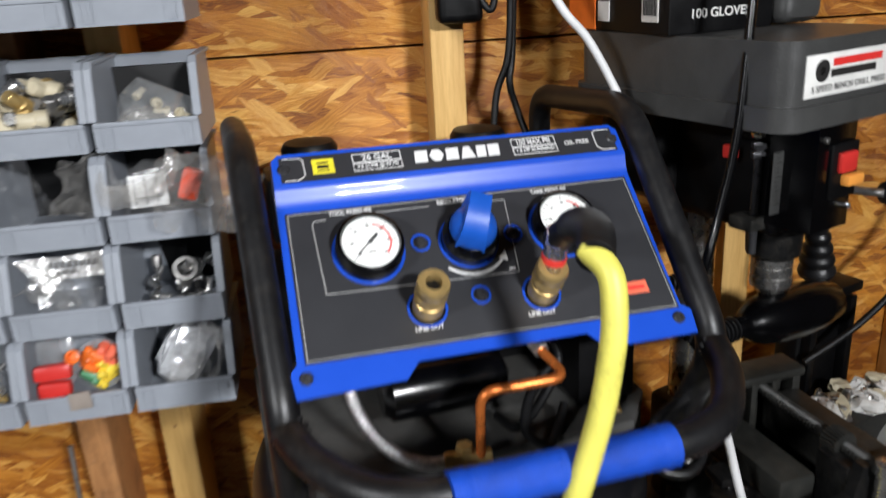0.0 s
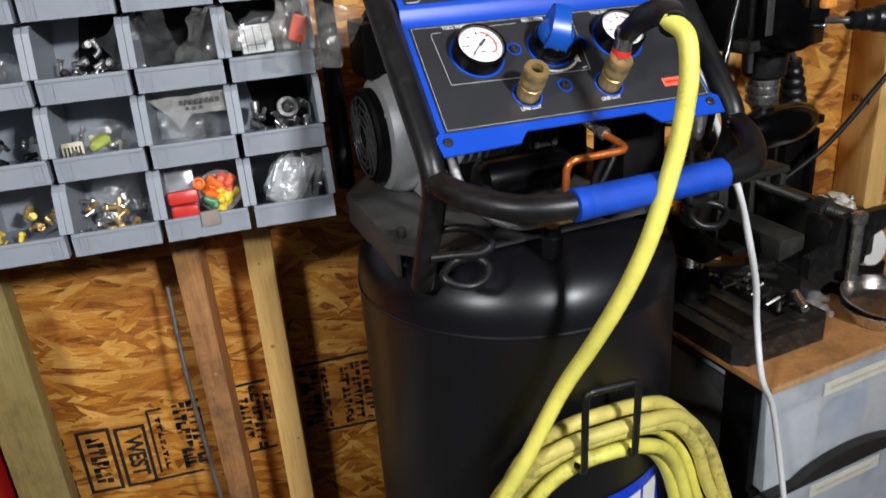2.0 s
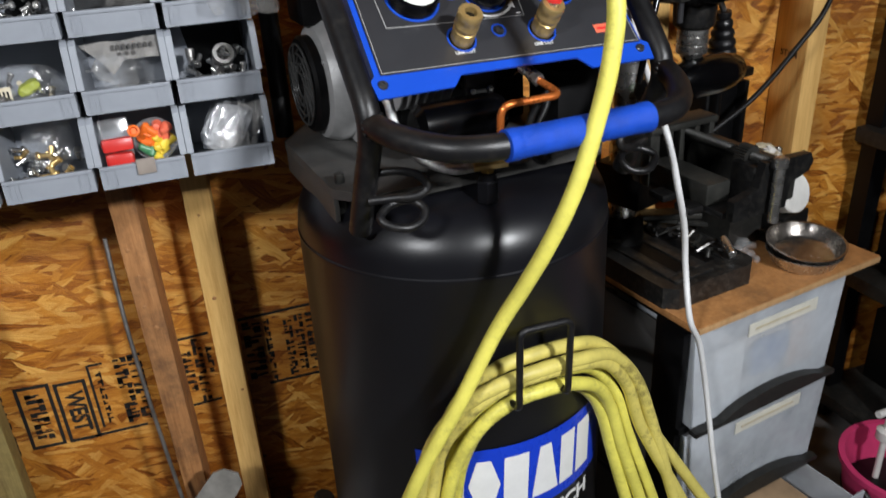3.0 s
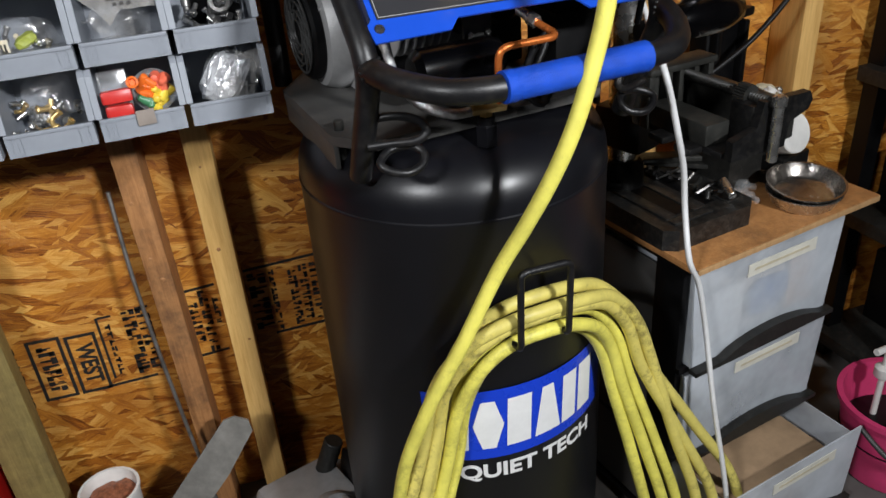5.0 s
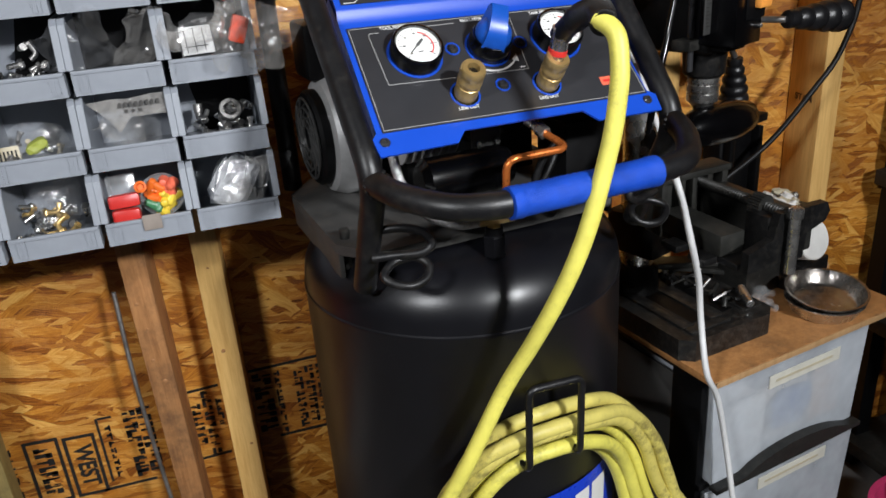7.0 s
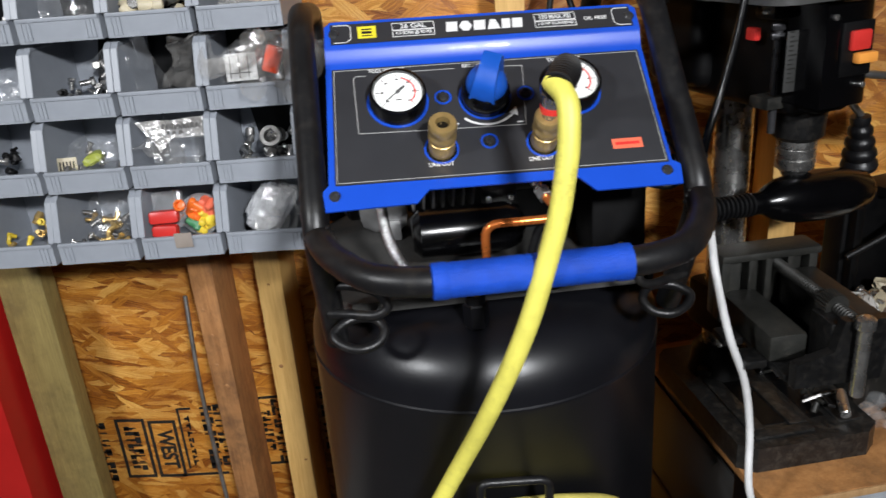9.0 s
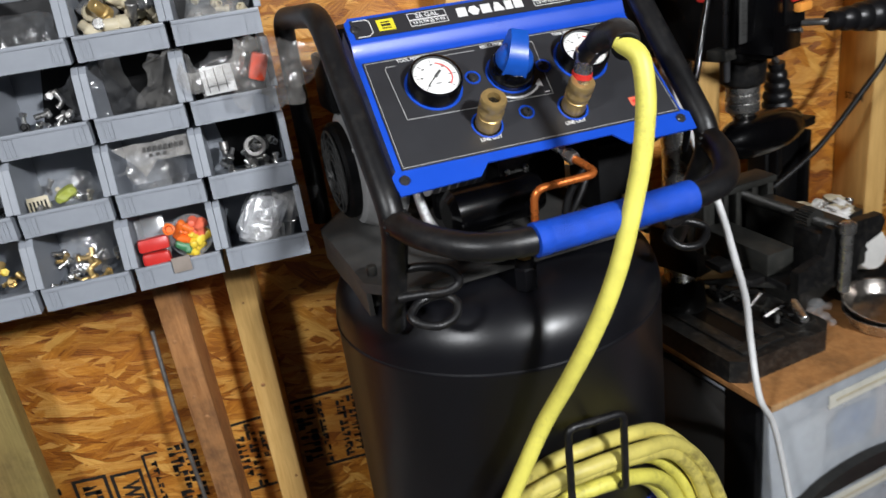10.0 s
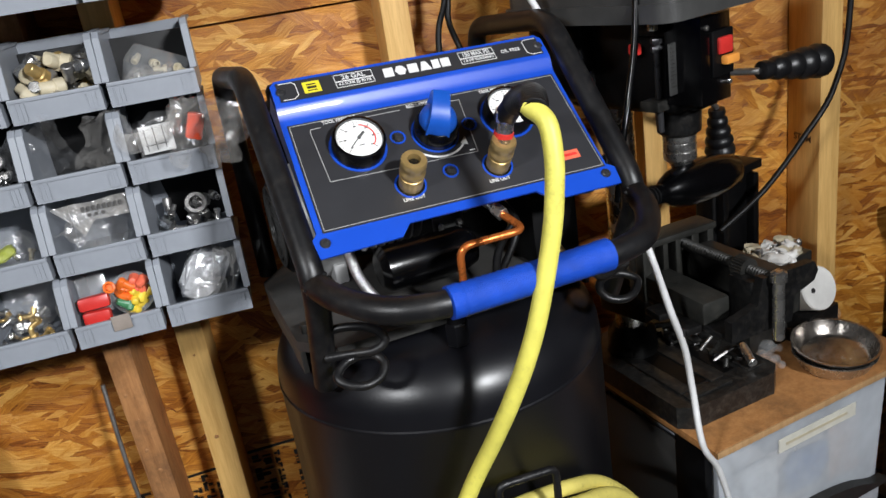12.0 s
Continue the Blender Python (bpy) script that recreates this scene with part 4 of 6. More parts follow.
pp = smooth_path([(0.204, -0.004, 1.104), (0.203, -0.03, 1.117), (0.194, -0.07, 1.1245), (0.181, -0.096, 1.118)], 9)
for a, b in zip(pp[4:], pp[5:]):
    lathe(bm, [(0.0110, 0), (0.0128, 0.0006), (0.0128, 0.0022), (0.0110, 0.003)], 16, along(a, b))
part("relief_rib", bm, RUBBER, hose, "ribbed rubber sleeve", CF)
plug = part("plug", rod(rod(bmesh.new(), (0.2005, 0.015, 1.068), (0.2025, 0.009, 1.094), 0.0095, 16), (0.2025, 0.009, 1.09), (0.203, 0.005, 1.102), 0.0115, 6), STEEL, hose, "steel plug with a red band", CF)
part("red_band", rod(bmesh.new(), (0.2008, 0.0145, 1.073), (0.2015, 0.0125, 1.080), 0.0102, 16), RED, plug, "", CF)
rnd = random.Random(8)
# each loop: top height, half width left and right at mid height, spread at the foot, layer off the tank
for top, lx, rx, foot, lay, mat in ((0.684, 0.122, 0.196, 0.40, 0.012, OLD_HOSE), (0.668, 0.134, 0.190, 0.34, 0.030, OLD_HOSE), (0.675, 0.150, 0.205, 0.30, 0.032, OLD_HOSE),
                                    (0.653, 0.106, 0.176, 0.27, 0.012, HOSE), (0.642, 0.114, 0.160, 0.24, 0.028, HOSE), (0.633, 0.098, 0.150, 0.21, 0.012, HOSE)):
    cx = 0.137
    half = [(0.0, top), (0.05, top - 0.009), (0.094, top - 0.040), (0.128, top - 0.096), (0.152, top - 0.18)]
    right = [(cx + x * rx / 0.15, z) for x, z in half[1:]] + [(cx + rx * 0.5 + foot * 0.5, 0.34), (cx + rx * 0.2 + foot * 0.86, 0.19), (cx + foot, 0.05), (cx + foot * 0.6, 0.012)]
    left = [(cx - x * lx / 0.15, z) for x, z in half[1:]] + [(cx - lx * 1.30, 0.36), (cx - lx * 1.42, 0.20), (cx - lx * 1.2, 0.05), (cx - lx * 0.5, 0.012)]
    line2 = [(cx, top)] + right + left[::-1]
    pts = []
    for x, z in line2:
        q = (TR + lay) ** 2 - (x - AX) ** 2
        y = AY - math.sqrt(q) if q > 0 else AY
        y = min(y, -0.010 - lay * 0.5) - 0.10 * max(0, 0.45 - z) 
        pts.append((x + rnd.uniform(-0.001, 0.001), y, z))
    part("loop", sweep(bmesh.new(), smooth_path(pts, 6, True), 0.0088, 14, True), mat, hose, "scuffed yellow hose loop", CF)

# ---- bins on the wall ----
BW, BD, BH = 0.1012, 0.137, 0.084
side_outline = [(0, 0), (BD, 0), (BD, BH), (0.026, BH), (0.018, BH - 0.006), (0.0035, 0.030), (0.0, 0.027)]


def bin_shell():
    bm = bmesh.new()
    sides = [[bm.verts.new((x, y, z)) for y, z in side_outline] for x in (-BW / 2, BW / 2)]
    a, b = sides
    bm.faces.new(a)
    bm.faces.new(b[::-1])
    for i, j in ((0, 1), (1, 2), (6, 0)):
        bm.faces.new((a[i], b[i], b[j], a[j]))
    bmesh.ops.recalc_face_normals(bm, faces=bm.faces)
    bmesh.ops.solidify(bm, geom=bm.faces[:], thickness=0.0026)
    return bm


def bin_rim():
    bm = bmesh.new()
    for sx in (-1, 1):
        x = sx * (BW / 2 - 0.0005)
        pts = [(x, BD - 0.002, BH), (x, 0.026, BH), (x, 0.018, BH - 0.006), (x, 0.0035, 0.030)]
        for a, b in zip(pts, pts[1:]):
            d = Vector(b) - Vector(a)
            m = Matrix.Translation((Vector(a) + Vector(b)) / 2) @ pose(0, 0, 0, math.degrees(math.atan2(d.z, d.y)), 0, 0)
            box(bm, -0.0042, 0.0042, -d.length / 2 - 0.001, d.length / 2 + 0.001, -0.002, 0.0022, 0.0006, m, 1)
    box(bm, -BW / 2 + 0.0005, BW / 2 - 0.0005, -0.0018, 0.003, 0.0245, 0.029, 0.0008)
    return bm


def bin_rib(sx):
    bm = bmesh.new()
    x = sx * (BW / 2 - 0.012)
    prism(bm, [(x - 0.0055, -0.0004), (x - 0.0055, -0.0016), (x - 0.004, -0.0016), (x - 0.004, -0.0008), (x - 0.001, -0.0008), (x - 0.001, -0.0016), (x + 0.001, -0.0016), (x + 0.001, -0.0008),
               (x + 0.004, -0.0008), (x + 0.004, -0.0016), (x + 0.0055, -0.0016), (x + 0.0055, -0.0004)], 0.003, 0.0235)
    return bm


rack = thing("bin_rack", pose(-0.33, 0.405, 0.80), "dark steel louvred rack screwed to the wall studs", "bin rack", kind="structure")
part("rack_panel", box(bmesh.new(), -0.30, 0.215, -0.004, 0.006, 0.06, 0.41, 0.002), BLACK, rack, "dark steel back panel")
part("rack_panel", box(bmesh.new(), -0.30, 0.215, -0.004, 0.006, 0.475, 0.68, 0.002), BLACK, rack, "dark steel back panel")
first = thing("parts_bin", pose(-0.155, 0.25, 0.866, 0, 0, 3.3), "grey plastic stacking bin hooked on the rack", "storage bin", "bins on the wall rack")
part("shell", bin_shell(), BIN, first)
part("rim", bin_rim(), BIN, first)
for sx in (-1, 1):
    part("lip_rib", bin_rib(sx), BIN, first)
ROWZ = (0.866, 0.957, 1.047, 1.139, 1.258)
bins = {}
for r, z in enumerate(ROWZ):
    for c in range(5):
        x, y = -0.1525 - 0.1085 * c, 0.256 - 0.006 * c + 0.012 * r
        mm = pose(x, y, z, 0.6 * ((r * 3 + c) % 3 - 1), 0, 3.3 + 0.7 * ((r + 2 * c) % 3 - 1))
        if (r, c) == (0, 0):
            first.matrix_world = mm
            bins[r, c] = mm
        else:
            copy_thing(first, mm)
            bins[r, c] = mm


# ---- things in the bins ----
def bag(name, r, c, mat, seed, label, sx=0.04, sy=0.045, sz=0.03, lift=0.035, push=0.05, tilt=(0, 0, 0), amount=0.5):
    bm = bmesh.new()
    bmesh.ops.create_icosphere(bm, subdivisions=3, radius=1)
    off = Vector((seed * 3.7, seed * 1.3, seed * 7.1))
    for v in bm.verts:
        w = Vector([math.copysign(abs(q) ** 0.6, q) for q in v.co])
        n1, n2 = noise.noise(v.co * 1.7 + off), noise.noise(v.co * 4.3 + off)
        w *= 1.05 - amount * (0.75 * abs(n1) + 0.42 * abs(n2))
        w += amount * 0.3 * noise.noise_vector(v.co * 1.3 + off)
        v.co = w
    bm.transform(pose(0, 0, 0, *tilt) @ Matrix.Diagonal((sx, sy, sz, 1)))
    return solo(name, bm, mat, label, "plastic bag", bins[r, c] @ Matrix.Translation((0, push, lift)), angle=9)


def sheet_bag(r, c, mat, seed, label, w, h, place, tilt):
    """An open crumpled bag of thin film, standing out of its bin."""
    bm = bmesh.new()
    n = 18
    grid = []
    for i in range(n + 1):
        row = []
        for j in range(n + 1):
            u, v = i / n - 0.5, j / n
            row.append(bm.verts.new((w * u * (0.75 + 0.4 * v), 0.018 * math.cos(u * 5) - 0.02 * v * v, h * v)))
        grid.append(row)
    for i in range(n):
        for j in range(n):
            bm.faces.new((grid[i][j], grid[i + 1][j], grid[i + 1][j + 1], grid[i][j + 1]))
    crumple(bm, 0.016, 26, seed)
    crumple(bm, 0.006, 70, seed + 3)
    bmesh.ops.solidify(bm, geom=bm.faces[:], thickness=0.0006)
    return solo("plastic_bag", bm, mat, label, "plastic bag", bins[r, c] @ pose(*place, *tilt), angle=14)


def hexnut(bm, m, r, h):
    lathe(bm, [(r * 0.9, 0), (r, h * 0.15), (r, h * 0.85), (r * 0.9, h), (r * 0.5, h), (r * 0.5, h * 0.4)], 6, m)


def hardware(name, r, c, mats, seed, label, category, count, size, kind="mix", heap=0.018):
    """Loose fittings heaped in a bin: sockets, bolts, elbows."""
    rn = random.Random(seed)
    for k in range(count):
        x, y = rn.uniform(-0.036, 0.036), rn.uniform(0.018, 0.10)
        z = 0.008 + (heap + 0.26 * y) * rn.random()
        m = bins[r, c] @ pose(x, y, z, rn.uniform(0, 180), rn.uniform(0, 180), rn.uniform(0, 180))
        s = size * rn.uniform(0.7, 1.2)
        bm = bmesh.new()
        q = rn.random()
        if kind == "plug":
            lathe(bm, [(s * 0.42, -s), (s * 0.5, -s * 0.9), (s * 0.5, 0), (s * 0.62, 0.1 * s), (s * 0.62, 0.7 * s), (s * 0.5, 0.8 * s)], 14)
        elif kind == "cap":
            lathe(bm, [(s * 0.55, -s * 0.7), (s * 0.6, -s * 0.6), (s * 0.36, s * 0.7), (s * 0.2, s * 0.8)], 12)
        elif q < 0.35:
            hexnut(bm, Matrix(), s * 0.6, s * 0.55)
            rod(bm, (0, 0, -s * 1.3), (0, 0, 0), s * 0.32, 12)
        elif q < 0.7:
            lathe(bm, [(s * 0.5, -s), (s * 0.55, -s * 0.9), (s * 0.55, 0), (s * 0.42, 0.1 * s), (s * 0.42, s * 0.8), (s * 0.3, s * 0.85), (s * 0.28, 0.2 * s)], 16)
        else:
            sweep(bm, smooth_path([(-s, 0, 0), (0, 0, 0), (0.4 * s, 0.4 * s, 0), (0.5 * s, 1.1 * s, 0)], 4), s * 0.35, 10)
            hexnut(bm, along((-s, 0, 0), (-1.5 * s, 0, 0)), s * 0.5, s * 0.4)
        solo(name, bm, rn.choice(mats), label, category, m, label)


# bottom row
bag("plastic_bag", 0, 0, FOIL, 1, "crumpled silvery bag of small parts in a bin", 0.027, 0.020, 0.040, 0.046, 0.045, (-18, 34, 0), 0.36)
sheet_bag(0, 0, CLOUDY_BAG, 12, "cloudy folded bag leaning in a bin", 0.03, 0.075, (0.014, 0.03, 0.012), (-10, 14, 0))
sheet_bag(0, 0, CLEAR_BAG, 11, "clear crumpled plastic bag standing in a bin", 0.045, 0.08, (0.012, 0.045, 0.008), (-14, 22, 10))
bag("plastic_bag", 0, 0, CLOUDY_BAG, 3, "cloudy plastic bag beside a silvery one", 0.024, 0.03, 0.022, 0.028, 0.03, (0, 10, 20), 0.4)
case = solo("small_case", box(bmesh.new(), -0.018, 0.018, -0.012, 0.012, 0, 0.05, 0.003), CLEAR_BOX, "small clear plastic case standing in a bin", "case", bins[0, 1] @ pose(-0.026, 0.046, 0.024, -14, 0, 6))
solo("red_cap_pack", box(bmesh.new(), -0.019, 0.019, -0.008, 0.008, 0, 0.017, 0.005), RED, "small red plastic box", "box", bins[0, 1] @ pose(-0.025, 0.024, 0.039, -10, 0, 4))
solo("red_cap_pack", box(bmesh.new(), -0.017, 0.017, -0.007, 0.007, 0, 0.017, 0.005), RED, "small red plastic box", "box", bins[0, 1] @ pose(-0.025, 0.020, 0.021, -6, 0, -3))
hardware("wire_nut", 0, 1, (RED, ORANGE, YELLOW, GREEN), 21, "coloured plastic wire nut in a clear pack", "wire nut", 1, 0.01, "cap")
rn = random.Random(5)
for k in range(17):
    a, b = 2.4 * k, ((k + 0.5) / 17) ** 0.5
    bm = lathe(bmesh.new(), [(0.0058, -0.008), (0.0072, -0.006), (0.0064, -0.001), (0.0042, 0.008), (0.0026, 0.009)], 10)
    u, v = b * math.cos(a), b * math.sin(a)
    mat = GREEN if u < -0.2 and v < -0.2 else (YELLOW if v < 0.1 and u > -0.3 else (ORANGE if u < 0 else CORAL))
    solo("wire_nut", bm, mat, "coloured plastic wire nut", "wire nut", bins[0, 1] @ pose(0.020 + 0.019 * u, 0.035 + 0.006 * rn.random(), 0.043 + 0.021 * v, rn.uniform(0, 180), rn.uniform(0, 180), 0), "wire nuts in the bin")
dish = lathe(bmesh.new(), [(0.004, 0), (0.024, 0.0), (0.0265, 0.002), (0.027, 0.012), (0.0262, 0.012), (0.0255, 0.003), (0.004, 0.0012)], 36)
solo("clear_dish", dish, CLEAR_BOX, "round clear plastic pack of wire nuts", "plastic pack", bins[0, 1] @ pose(0.020, 0.046, 0.043, 80, 0, 0))
solo("orange_ring", lathe(bmesh.new(), [(0.005, 0), (0.0075, 0.001), (0.0075, 0.006), (0.005, 0.007), (0.004, 0.002)], 16), ORANGE, "small orange plastic cap", "cap", bins[0, 1] @ pose(-0.003, 0.03, 0.060, 70, 0, 0))
solo("clip", box(bmesh.new(), -0.011, 0.011, -0.001, 0.001, -0.02, 0.0, 0.0006), M("brown_card", (0.26, 0.22, 0.19), 0.6), "grey-brown tag clipped on the bin lip", "tag", bins[0, 1] @ pose(0.004, -0.004, 0.034, 4, 0, 3))
hardware("fitting", 0, 2, (BRASS, STEEL, BRASS, DULL_STEEL), 31, "loose brass or steel pipe fitting", "fitting", 24, 0.0095)
bag("plastic_bag", 0, 2, CLEAR_BAG, 8, "clear bag over loose fittings", 0.03, 0.04, 0.03, 0.045, 0.08, (0, 0, 0), 0.5)
hardware("fitting", 0, 3, (BRASS, BRASS, YELLOW), 33, "loose brass screw fitting in a bin", "fitting", 16, 0.008)
# second row
hardware("bolt", 1, 0, (STEEL, DULL_STEEL, STEEL, CAST), 41, "loose bright steel bolt or clip", "bolt", 20, 0.0105)
ring = lathe(bmesh.new(), [(0.0085, -0.003), (0.013, -0.003), (0.014, -0.001), (0.014, 0.002), (0.013, 0.0035), (0.0085, 0.0035), (0.0085, -0.003)], 28, None, False)
solo("eye_bolt_ring", ring, DULL_STEEL, "thick grey steel ring in a bin", "ring", bins[1, 0] @ pose(0.012, 0.040, 0.046, 62, 8, 0))
hexnut(bm := bmesh.new(), Matrix(), 0.009, 0.012)
solo("large_nut", bm, STEEL, "large bright steel nut in a bin", "nut", bins[1, 0] @ pose(0.013, 0.048, 0.044, 60, 8, 20))
solo("washer", lathe(bmesh.new(), [(0.0045, 0), (0.010, 0), (0.010, 0.002), (0.0045, 0.002)], 24), CAST, "large dark steel washer", "washer", bins[1, 0] @ pose(0.02, 0.05, 0.045, 60, 20, 0))
sheet_bag(1, 1, CLOUDY_BAG, 14, "cloudy plastic bag hanging down in its bin", 0.040, 0.065, (0.0, 0.040, 0.010), (14, -16, 4))
flap = thing("bag_flap", bins[1, 1] @ pose(0.006, 0.020, 0.066, 62, 0, 0), "cloudy bag flap with faded print over a bin", "plastic bag")
bm = prism(bmesh.new(), [(-0.050, 0.014), (0.046, 0.016), (0.044, -0.010), (0.0, -0.008), (-0.016, -0.026)], -0.0003, 0.0003)
bmesh.ops.subdivide_edges(bm, edges=bm.edges[:], cuts=3, use_grid_fill=True)
part("film", crumple(bm, 0.003, 40, 2), CLOUDY_BAG, flap)
bm = bmesh.new()
for k in range(8):
    box(bm, -0.014 + 0.0062 * k, -0.0105 + 0.0062 * k, 0.002, 0.008, 0.0034, 0.0038)
for k in range(3):
    box(bm, -0.008 + 0.008 * k, -0.004 + 0.008 * k, -0.005, -0.001, 0.0034, 0.0038)
part("print_bar", bm, SHADE_AND_PRINT_GREY, flap, "faded dark print")
bag("plastic_bag", 1, 1, CLEAR_BAG, 15, "clear plastic bag of dark parts", 0.038, 0.04, 0.026, 0.03, 0.05, (0, 0, 0), 0.5)
bag("plastic_bag", 1, 2, CLEAR_BAG, 16, "clear plastic bag of small springs", 0.036, 0.04, 0.026, 0.032, 0.045, (0, 0, 20), 0.5)
hardware("spring", 1, 2, (STEEL, TAN_PLUG, DULL_STEEL), 43, "small part inside a clear bag", "part", 10, 0.008)
LIME = M("lime_plastic", (0.30, 0.34, 0.03), 0.4, 0, 0.1, 30, 0.05)
bag("lime_pack", 1, 2, LIME, 18, "yellow-green plastic piece in a clear bag", 0.014, 0.010, 0.007, 0.034, 0.035, (0, -25, 10), 0.3)
card = thing("printed_card", bins[1, 2] @ pose(-0.030, 0.022, 0.016, -16, 0, 6), "small white printed card in a bag", "card")
part("card", box(bmesh.new(), -0.012, 0.012, -0.0005, 0.0005, 0, 0.024, 0.0002), TAN_PLUG, card)
for k in range(5):
    part("print_bar", box(bmesh.new(), -0.010 + 0.0042 * k, -0.0078 + 0.0042 * k, -0.0010, -0.0006, 0.004, 0.019), INK, card)
hardware("bolt", 1, 3, (DULL_STEEL, BLACK), 44, "loose dark steel bolt in a bin", "bolt", 16, 0.008)
# third row
bag("plastic_bag", 2, 0, CLEAR_BAG, 21, "open clear bag with a red tip", 0.04, 0.03, 0.03, 0.045, 0.03, (0, 0, 0), 0.5)
bm = bmesh.new()
lathe(bm, [(0.044, 0.0), (0.046, 0.006), (0.042, 0.014), (0.034, 0.020)], 26, None, False)
bmesh.ops.delete(bm, geom=[v for v in bm.verts if v.co.y > 0.030], context="VERTS")
crumple(bm, 0.009, 24, 5)
bmesh.ops.solidify(bm, geom=bm.faces[:], thickness=0.0006)
solo("plastic_bag", bm, CLOUDY_BAG, "cloudy bag mouth curling out of its bin", "plastic bag", bins[2, 0] @ pose(-0.020, 0.024, 0.062, 24, -8, 0), angle=30)
sheet_bag(2, 0, CLOUDY_BAG, 27, "cloudy crumpled bag hanging over the bin lip", 0.080, 0.078, (0.036, -0.016, 0.014), (6, 14, 8))
sheet_bag(2, 0, CLEAR_BAG, 29, "clear crumpled bag round a red part", 0.05, 0.07, (0.044, 0.004, 0.024), (4, 26, 0))
solo("red_part", box(bmesh.new(), -0.010, 0.010, -0.006, 0.006, -0.016, 0.016, 0.004), RED_ORANGE, "bright orange-red plastic part in a bag", "plastic part", bins[2, 0] @ pose(0.036, -0.005, 0.056, 0, 20, 0))
rag = thing("striped_slip", bins[2, 0] @ pose(-0.012, 0.030, 0.028, -20, 0, 8), "white slip with dark ruled lines in a bag", "paper slip")
bm = box(bmesh.new(), -0.019, 0.019, -0.0006, 0.0006, 0, 0.034)
part("paper", bm, WHITE, rag)
for x0, x1, z0, z1 in ((-0.014, -0.0128, 0.003, 0.03), (-0.003, -0.0018, 0.003, 0.032), (0.008, 0.0092, 0.004, 0.031), (-0.015, 0.012, 0.009, 0.0102)):
    part("print_bar", box(bmesh.new(), x0, x1, -0.0011, -0.0007, z0, z1), SHADE_AND_PRINT_GREY, rag)
sheet_bag(2, 1, CLEAR_BAG, 23, "clear bag standing in its bin", 0.07, 0.08, (-0.018, 0.04, 0.01), (6, -22, 0))
sheet_bag(2, 1, CLOUDY_BAG, 25, "cloudy white bag lying across its bin", 0.05, 0.085, (0.012, 0.05, 0.016), (18, 32, 0))
hardware("bolt", 2, 2, (DULL_STEEL, BLACK, STEEL), 46, "loose dark steel part in a bin", "part", 14, 0.010)
bag("plastic_bag", 2, 3, CLEAR_BAG, 26, "clear plastic bag of dark parts", 0.036, 0.04, 0.026, 0.032, 0.05, (0, 0, 0), 0.5)
# fourth row
solo("clear_box", box(bmesh.new(), -0.034, 0.034, -0.022, 0.022, 0, 0.034, 0.004), CLEAR_BOX, "clear plastic box tilted in a bin", "box", bins[3, 0] @ pose(-0.002, 0.06, 0.016, 20, 24, -10))
hardware("fitting", 3, 0, (STEEL, TAN_PLUG), 47, "metal fitting in a bin", "fitting", 7, 0.009)
bag("plastic_bag", 3, 0, CLOUDY_BAG, 31, "cloudy plastic bag under a clear box", 0.034, 0.03, 0.018, 0.02, 0.04, (0, 0, 0), 0.4)
hardware("plug", 3, 1, (TAN_PLUG, TAN_PLUG, STEEL, BRASS, DULL_STEEL), 51, "tan or chrome pipe plug", "plug", 36, 0.0145, "plug", 0.036)
bag("plastic_bag", 3, 2, CLEAR_BAG, 32, "clear plastic bag of parts", 0.036, 0.04, 0.028, 0.034, 0.05, (0, 0, 0), 0.5)
hardware("plug", 3, 3, (TAN_PLUG, DULL_STEEL), 53, "loose tan nylon pipe plug", "plug", 12, 0.011, "plug")
for c, s in ((0, 61), (1, 62), (2, 63)):
    bag("plastic_bag", 4, c, CLOUDY_BAG if c else CLEAR_BAG, s, "plastic bag of parts in a high bin", 0.036, 0.04, 0.03, 0.04, 0.05, (0, 0, 0), 0.5)
hardware("fitting", 4, 1, (BRASS, TAN_PLUG, COPPER), 55, "brass or nylon fitting in a high bin", "fitting", 12, 0.011)

# ---- drawer cart with plywood top ----
CART = pose(0.436, 0.083, 0, 0, 0, 13.2)         # x along its front, y to its back
cart = thing("drawer_cart", CART @ Matrix.Translation((0.2, 0.17, 0)), "black drawer cart with three frosted plastic drawers", "drawer cart")
CW, CD = 0.350, 0.36
bm = bmesh.new()
for x in (0.008, CW - 0.012):
    for y in (0.028, CD - 0.02):
        box(bm, x, x + 0.014, y, y + (0.06 if y < 0.1 else 0.02), 0.02, 0.578, 0.003)
for z in (0.024, 0.195, 0.384, 0.572):
    box(bm, 0.008, CW, 0.02, CD, z, z + 0.012, 0.003)
part("frame", bm, BLACK, cart, "black plastic frame", CART)
# left side is frosted plastic; the dim light on it is put into its colour
for x in (0.010, CW - 0.010):
    part("side_panel", box(bmesh.new(), x, x + 0.004, 0.05, CD - 0.02, 0.045, 0.56, 0.001), SHADE_AND_PRINT_GREY if x < 0.1 else BLACK, cart, "plastic cart side, coloured dark as in dim light", CART)
PALE_CARD = M("pale_card", (0.60, 0.55, 0.50), 0.7, 0, 0.3, 9)
# shade inside a drawer, put into a plain dark colour
DRAWER_SHADE = M("drawer_shade_colour", (0.16, 0.165, 0.175), 0.7, 0, 0.5, 9)
